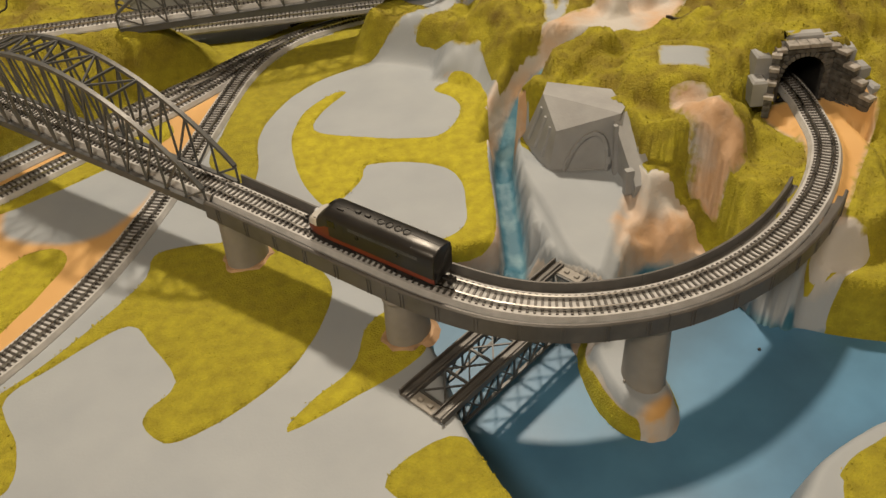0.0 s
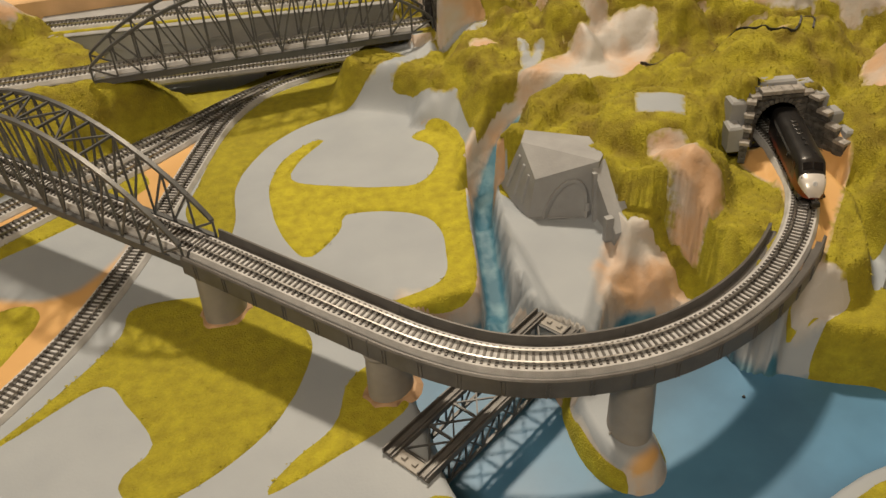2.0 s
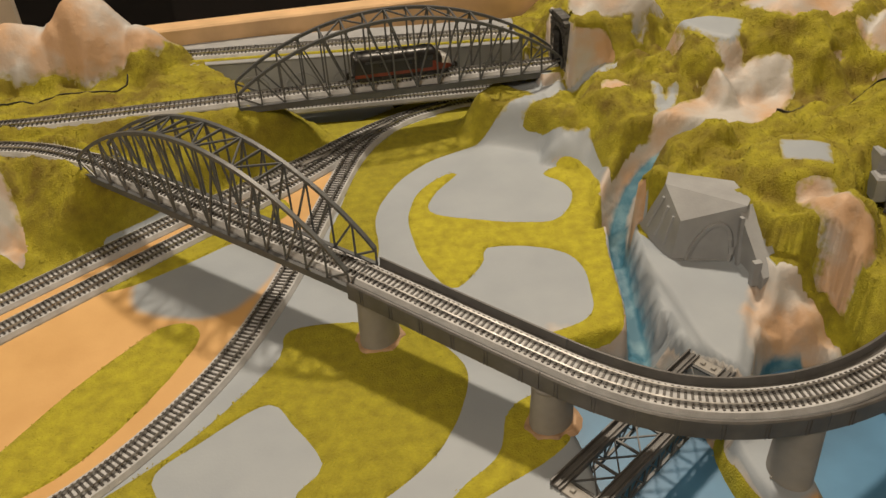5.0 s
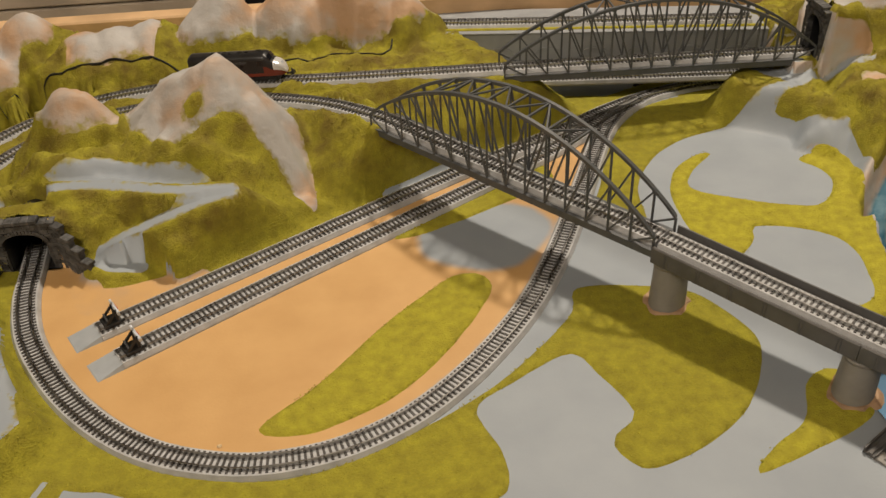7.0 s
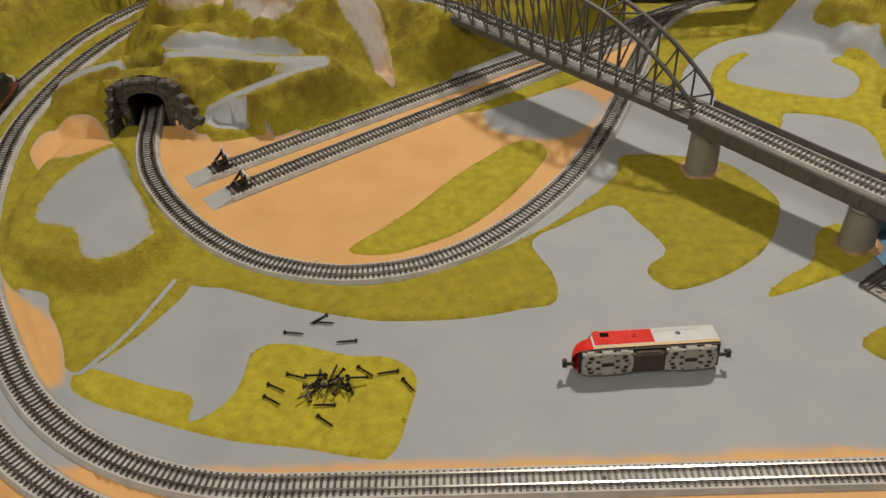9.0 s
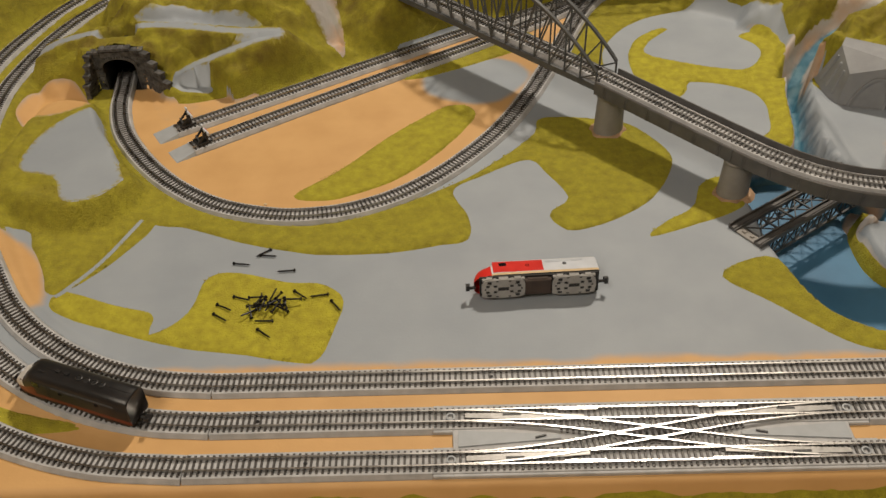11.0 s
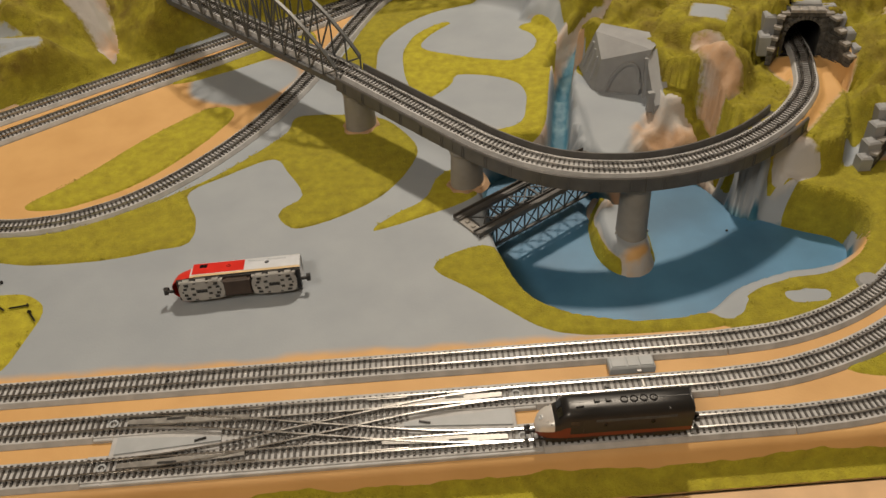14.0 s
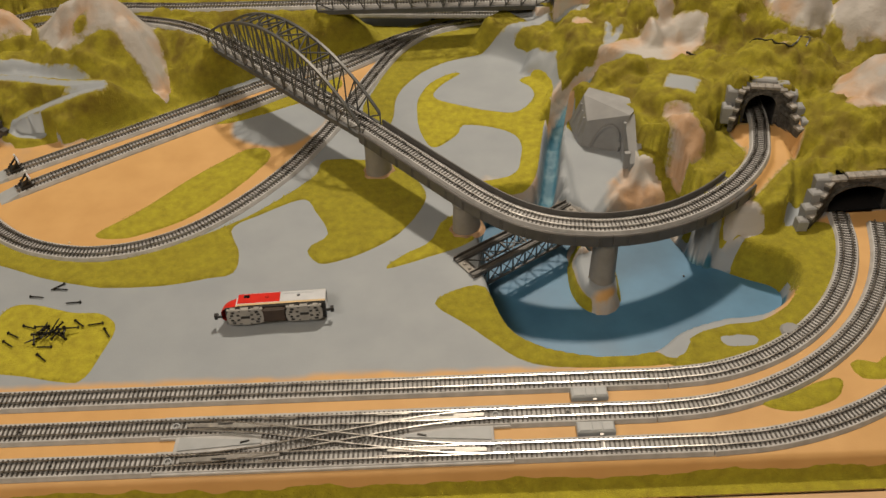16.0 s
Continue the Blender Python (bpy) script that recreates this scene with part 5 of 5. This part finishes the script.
for cx, cy, ca in ((-30, 628, 35), (34, 676, 25), (-70, 606, 30), (20, 696, 15)):
    c_ = thing("switch_lever", "small dark switch lever beside a turnout", "switch lever", "switch levers", cx, cy + 10, 0, rz=ca)
    part("base", box(-6, 6, -1.4, 1.4, -0.3, 2.2, 0.4), M_BLACKMATT, c_)
    part("lever", bar((-2, 0, 2), (2, 0, 4.4), 1.2, 1.2), M_RAIL, c_)
for cx, cy, ca in ((-58, 626, 32), (-6, 662, 33), (40, 688, 16)):
    tagged(part("turnout_blade", move(box(-16, 16, -1.6, 1.6, 0, 0.6, 0.15), cx, cy, 4.6, 0, 0, ca), M_TIN), "shiny metal turnout blade between the rails", "turnout blade", "turnout blades")

# ---- locomotives ----
def loco_body(parent, top, skirt, nose_cap, nose_low, stripe=None, cap_from=28):
    """A streamlined cab unit along x with its nose at +x; rails at z = 5."""
    stations = []
    for xx in (-39, -38, -20, 0, 18, 24):
        stations.append((xx, 8.0 if xx > -39 else 7.6, 27.4 if xx > -39 else 27.0))
    stations += [(26.5, 7.9, 26.8), (29.5, 7.7, 22.6), (32, 7.5, 20.8), (35, 7.0, 19.8), (37.5, 6.2, 18.2), (39.5, 5.0, 15.6), (40.8, 3.4, 12.6), (41.2, 2.6, 10.5)]
    ring = [(1, 0.0), (1, 0.13 if stripe else 0.15), (1, 0.45), (1, 0.72), (0.93, 0.86), (0.72, 0.95), (0.4, 0.99), (0, 1.0)]
    ring = ring + [(-a, b) for a, b in ring[-2::-1]]
    z0, n = 9.4, len(ring)
    v = [(xx, a * hw, z0 + (zt - z0) * b) for xx, hw, zt in stations for a, b in ring]
    groups = {}
    for i in range(len(stations) - 1):
        xm = (stations[i][0] + stations[i + 1][0]) / 2
        for j in range(n - 1):
            band = min(j, n - 2 - j)
            if xm > cap_from:
                key = "nose_low" if band < 2 else "nose_cap"
            elif xm > 23 and stripe is None:
                key = "nose_low" if band < 2 else "top"
            else:
                key = "skirt" if band == 0 else "side_low" if band == 1 and stripe else "top"
            groups.setdefault(key, []).append((i * n + j, (i + 1) * n + j, (i + 1) * n + j + 1, i * n + j + 1))
    last = (len(stations) - 1) * n
    groups["nose_low"].append(tuple(last + j for j in range(n)))
    groups["top"].append(tuple(reversed(range(n))))
    mats = {"top": top, "skirt": skirt, "nose_cap": nose_cap, "nose_low": nose_low, "side_low": stripe}
    names = {"top": "body_shell", "skirt": "side_skirt", "nose_cap": "nose_cap", "nose_low": "nose_apron", "side_low": "side_stripe"}
    for key, faces in groups.items():
        used = sorted({i for fc in faces for i in fc})
        at = {i: k for k, i in enumerate(used)}
        part(names[key], ([v[i] for i in used], [tuple(at[i] for i in fc) for fc in faces]), mats[key], parent, smooth=True)


def truck(parent, x, mat, wheel_mat):
    tr = part("truck", join(box(x - 12, x + 12, -3.4, 3.4, 5.6, 9.4, 0.3), box(x - 3, x + 3, -5.8, 5.8, 6, 10, 0.3), box(x - 13.6, x - 12.2, -2.8, 2.8, 6.4, 9.6, 0.3), box(x + 12.2, x + 13.6, -2.8, 2.8, 6.4, 9.6, 0.3)), mat, parent)
    for s in (-1, 1):
        gs = [box(x - 12.8, x + 12.8, s * 6.0 - 0.8, s * 6.0 + 0.8, 8.0, 10.2, 0.4), box(x - 10.5, x + 10.5, s * 6.2 - 0.5, s * 6.2 + 0.5, 5.6, 7.2, 0.3), box(x - 3, x + 3, s * 6.5 - 0.9, s * 6.5 + 0.9, 5.0, 9.8, 0.4)]
        for wx in (-9, 9):
            gs += [box(x + wx - 2, x + wx + 2, s * 6.6 - 0.8, s * 6.6 + 0.8, 5.6, 9.4, 0.4), box(x + wx * 1.4 - 0.9, x + wx * 1.4 + 0.9, s * 6.1 - 0.8, s * 6.1 + 0.8, 5.8, 9.0, 0.3), bar((x + wx - 5, s * 6.1, 9), (x + wx - 2, s * 6.1, 6.2), 1.2, 1.2), bar((x + wx + 5, s * 6.1, 9), (x + wx + 2, s * 6.1, 6.2), 1.2, 1.2)]
        part("side_frame", join(*gs), mat, tr)
    for wx in (-9, 9):
        for s in (-1, 1):
            part("wheel", move(lathe([(4.2, 0), (4.2, 0.4), (3.7, 0.6), (3.6, 1.6), (2.6, 1.7), (2.4, 1.3)], 20), x + wx, s * 4.3 - s * 0.9, 8.7, -90 * s), wheel_mat, tr, smooth=False)
        part("axle", move(lathe([(0.7, -4), (0.7, 4)], 10), x + wx, 0, 8.7, 90), wheel_mat, tr)
    rim = [(x + sx * 9.4 + 4.6 * math.cos(a), sy * 2.2 + 4.6 * math.sin(a)) for sx, sy, a0 in ((1, 1, 0), (-1, 1, 90), (-1, -1, 180), (1, -1, 270)) for a in np.radians([a0, a0 + 30, a0 + 60, a0 + 90])]
    k = len(rim)
    part("bottom_plate", ([(a, b, 5.1) for a, b in rim] + [(a, b, 5.9) for a, b in rim], [tuple(range(k))[::-1], tuple(range(k, 2 * k))] + [(i, (i + 1) % k, k + (i + 1) % k, k + i) for i in range(k)]), mat, tr)
    # Raised black blocks stand for the dark holes and slots in the plate.
    part("gear_plate", join(*[box(x + wx - 1.3, x + wx + 1.3, s * 4.9 - 0.8, s * 4.9 + 0.8, 4.85, 5.2) for wx in (-9, 9) for s in (-1, 1)], *[box(x + wx - 0.8, x + wx + 0.8, s * 5.9 - 0.35, s * 5.9 + 0.35, 4.9, 5.2) for wx in (-4, 4) for s in (-1, 1)], box(x - 3.4, x + 3.4, -1.2, 1.2, 4.7, 5.2, 0.2), *[box(x + wx - 0.5, x + wx + 0.5, -0.5, 0.5, 4.9, 5.2) for wx in (-11.6, 11.6)]), M_BLACKMATT, tr)
    part("gear_cover", join(*[box(x + k * 4.0 - 1.1, x + k * 4.0 + 1.1, s * 2.2 - 0.7, s * 2.2 + 0.7, 4.8, 5.15) for k in (-2.5, -1.3, 1.3, 2.5) for s in (-1, 1)]), M_BLACKMATT, tr)
    return tr


def loco(label, top, skirt, cap, apron, stripe, truck_mat, wheel_mat, tank_mat, fans=True):
    t = thing("locomotive", label, "locomotive")
    loco_body(t, top, skirt, cap, apron, stripe, 31 if fans else 28)
    part("underframe", box(-38.6, 37.6, -7.4, 7.4, 7.8, 9.3, 0.2), M_BLACKMATT, t)
    part("fuel_tank", join(box(-8, 9, -5.6, 5.6, 4.8, 9.5, 0.6), box(-6, 7, -6.2, 6.2, 5.6, 9.3, 0.4)), tank_mat, t)
    for x in (-22.5, 22.5):
        truck(t, x, truck_mat, wheel_mat)
    for s in (-1, 1):
        w = [(30.2, s * 0.5, 22.6), (30.2, s * 5.4, 21.6), (27.6, s * 5.6, 25.2), (27.8, s * 0.5, 25.8)]
        part("windscreen", ([(x + 0.25, y, z + 0.25) for x, y, z in w], [(0, 1, 2, 3) if s > 0 else (3, 2, 1, 0)]), M_GLASS, t, "dark windscreen pane")
        part("cab_window", box(19.5, 24.2, s * 8.02 - 0.1, s * 8.02 + 0.1, 18.6, 22.4, 0.05), M_GLASS, t)
        part("cab_door", box(14.2, 17.4, s * 8.02 - 0.08, s * 8.02 + 0.08, 12.0, 22.6, 0.05), top if stripe is None else cap, t)
        for px in (6, -18):
            part("porthole", move(lathe([(1.3, 0), (1.3, 0.3), (0.9, 0.35), (0.9, 0.1)], 14), px, s * 7.9, 18.4, -90 * s), M_GLASS, t)
        part("side_grille", join(*[box(-30, 11 if fans else -6, s * 7.95 - 0.2, s * 7.95 + 0.2, 20.6 + k * 0.7, 20.95 + k * 0.7) for k in range(3)]), M_STEEL if fans else top, t, "thin dull side grille")
        part("number_board", box(31.5, 34, s * 6.4 - 0.25, s * 6.4 + 0.25, 17.6, 19.2, 0.1), M_BLACKMATT, t)
    part("headlight", move(lathe([(1.3, 0), (1.4, 0.8), (1.0, 1.0), (0.8, 0.6)], 16), 37.6, 0, 17.4, 0, 62, 0), M_WHITE, t, "round headlight in the nose")
    if fans:
        for px in (-4, -9, -14, -19):
            part("roof_fan", move(lathe([(2.0, 0), (2.1, 0.5), (1.6, 0.7), (1.5, 0.3)], 16), px, 0, 27.2), M_BLACKMATT, t)
        for px in (10, 4):
            part("exhaust_stack", box(px - 1.4, px + 1.4, -0.9, 0.9, 27.1, 28.2, 0.2), M_BLACKMATT, t)
        part("horn", box(17, 21, 2.4, 3.2, 26.8, 27.9, 0.2), M_BLACKMATT, t)
    part("roof_seam", join(box(-26.2, -25.8, -7.2, 7.2, 26.0, 26.2), box(-38, 24, -0.15, 0.15, 27.3, 27.55)), top, t)
    for s, x in ((1, 40), (-1, -38.5)):
        part("coupler", join(box(min(x, x + s * 5), max(x, x + s * 5), -0.9, 0.9, 7.2, 8.6, 0.2), box(min(x + s * 4, x + s * 6.4), max(x + s * 4, x + s * 6.4), -2.2, 2.2, 7.0, 10.2, 0.4), bar((x + s * 6, 0, 9.6), (x + s * 4, 0, 11.6), 1.4, 1.2)), M_BLACKMATT, t, "black hook coupler")
    return t


train = loco("black and dark red diesel locomotive with a silver nose", M_BLACK, M_REDDARK, M_SILVER, M_REDDARK, None, M_BLACKMATT, M_RAIL, M_BLACKMATT)
parked = loco("red and silver diesel locomotive lying on its side on bare ground", M_WHITE, M_CREAM, M_RED, M_RED, M_WHITE, M_TRUCK, M_RAIL, M_BROWN, fans=False)
part("red_band", join(*[box(-4, 28.4, s * 8.05 - 0.06, s * 8.05 + 0.06, 12.2, 23.6, 0.03) for s in (-1, 1)], box(-3, 26, -5.6, 5.6, 27.3, 27.6, 0.1)), M_RED, parked, "bright red band behind the cab")
parked.matrix_basis = pose(-114 * U, 206 * U, 11.4 * U, 0, 0, 182.5) @ pose(0, 0, 0, 97, 0, 0)

# ---- loose track nails ----
nail = thing("nail", "small black track nail lying loose", "nail", "loose nails")
part("shank", lathe([(0.12, -6.0), (0.58, -4.6), (0.62, 5.0)], 10), M_NAIL, nail)
part("head", lathe([(0.62, 5.0), (1.3, 5.7), (1.3, 6.1), (0.9, 6.4)], 12), M_NAIL, nail)
rng = random.Random(5)
spots = [(-299, 262, 40), (-295, 259, 172), (-312, 251, 170), (-281, 243, 5), (-268, 218, 140), (-256, 217, 10), (-244, 207, 125), (-317, 199, 145), (-287, 184, 140), (-289, 195, 0), (-316, 208, 150), (-306, 216, 160)]
spots += [(-290 + rng.gauss(0, 7), 207 + rng.gauss(0, 3.6), rng.uniform(0, 360)) for _ in range(20)]
for k, (x, y, a) in enumerate(spots):
    lift = 1.2 + (1.4 + (k - 12) * 0.12 if k > 11 else 0) + (1.3 if y < 236 else 0)
    m = pose(x * U, y * U, lift * U, 0, 90 + (rng.uniform(-16, 16) if k > 11 else 1), a)
    if k == 0:
        nail.matrix_basis = m
    else:
        copy_thing(nail, m)

# small finds
tagged(part("pale_stone", move(([(a * 1.0, b, c) for a, b, c in lathe([(9.0, -1.5), (8.6, 1.0), (7.0, 3.0), (3.5, 4.2)], 11)[0]], lathe([(9.0, -1.5), (8.6, 1.0), (7.0, 3.0), (3.5, 4.2)], 11)[1]), 276, 184, 0), M_GREYWALL), "pale grey rounded stone beside the track", "stone")
tagged(part("dark_speck", move(lathe([(0.3, 0), (1.1, 0.4), (0.7, 1.2)], 7), 224, 283, -34), M_BLACKMATT), "tiny dark crumb on the lake", "crumb")
tagged(part("pale_crumb", move(lathe([(0.4, 0), (1.5, 0.4), (0.8, 1.0)], 7), -306, 318, 0), M_CREAM), "tiny pale crumb on the sand", "crumb")


def crack(name, pts, label):
    line = Route([(x, y, height(x, y) + 1.5) for x, y in spline(pts, step=6)])
    for k in range(len(line.p)):
        line.p[k, 2] = height(line.p[k, 0], line.p[k, 1]) + 1.9
    tagged(part(name, sweep(line, 0, line.length, [(-0.7, -1.6), (0.7, -1.6), (0.6, 0.5), (-0.6, 0.5)], 3), M_BLACKMATT), label, "joint gap")


crack("lid_joint", [(-540, 690), (-500, 700), (-470, 700), (-431, 708), (-384, 708), (-338, 704), (-280, 700), (-236, 700), (-206, 706), (-200, 716)], "dark joint between landscape parts along the hillside")
crack("lid_joint", [(272, 528), (284, 516), (302, 509), (321, 501), (334, 487), (347, 470), (358, 476), (372, 494), (374, 484), (366, 472)], "dark joint between landscape parts on the hill")


# ---- what moves ----
TRAIN_LINE = Route(ARCH[:-1] + VIADUCT + [(330, 540, 6), (290, 620, 6), (225, 662, 28), (150, 668, 38.5), (-112, 653, 49)] + OUTER_RAMP[::-1][1:] +
                   [(-190, 115, 0), (-158, 114.4, 0), (-120, 110.8, 0), (-62, 100.6, 0), (-4, 90.5, 0), (34, 86.9, 0), (70, 86.3, 0), (190, 86.3, 0)] + TRACK_C_RIGHT[1:])


def motions():
    knots_t = [0, 0.5, 1.0, 1.5, 2.0, 2.52, 5.5, 6.0, 6.5, 7.0, 7.5, 8.0, 8.5, 8.7, 11.0, 11.5, 12.0, 12.5, 13.5, 14.0, 14.5, 15.0, 16.0]
    knots_s = [346, 432, 515, 604, 692, 782, 1325, 1407, 1489, 1577, 1673, 1771, 1853, 1888, 2393, 2474, 2561, 2642, 2773, 2867, 2970, 3070, 3256]
    ts = np.arange(0, 16.01, 0.2)
    ss = np.interp(ts, knots_t, knots_s)
    ss = np.convolve(np.pad(ss, 2, mode="reflect", reflect_type="odd"), [0.1, 0.2, 0.4, 0.2, 0.1], "valid")
    rows = []
    for t, s in zip(ts, ss):
        s = min(s, TRAIN_LINE.length - 12)
        a, b = TRAIN_LINE.at(s - 22), TRAIN_LINE.at(s + 22)
        c, d = (a + b) / 2, a - b
        rz = math.degrees(math.atan2(d[1], d[0]))
        ry = -math.degrees(math.atan2(d[2], math.hypot(d[0], d[1])))
        rows.append((float(t), pose(c[0] * U, c[1] * U, (c[2] + 0.4) * U, 0, ry, rz)))
    walk(train, rows)


motions()
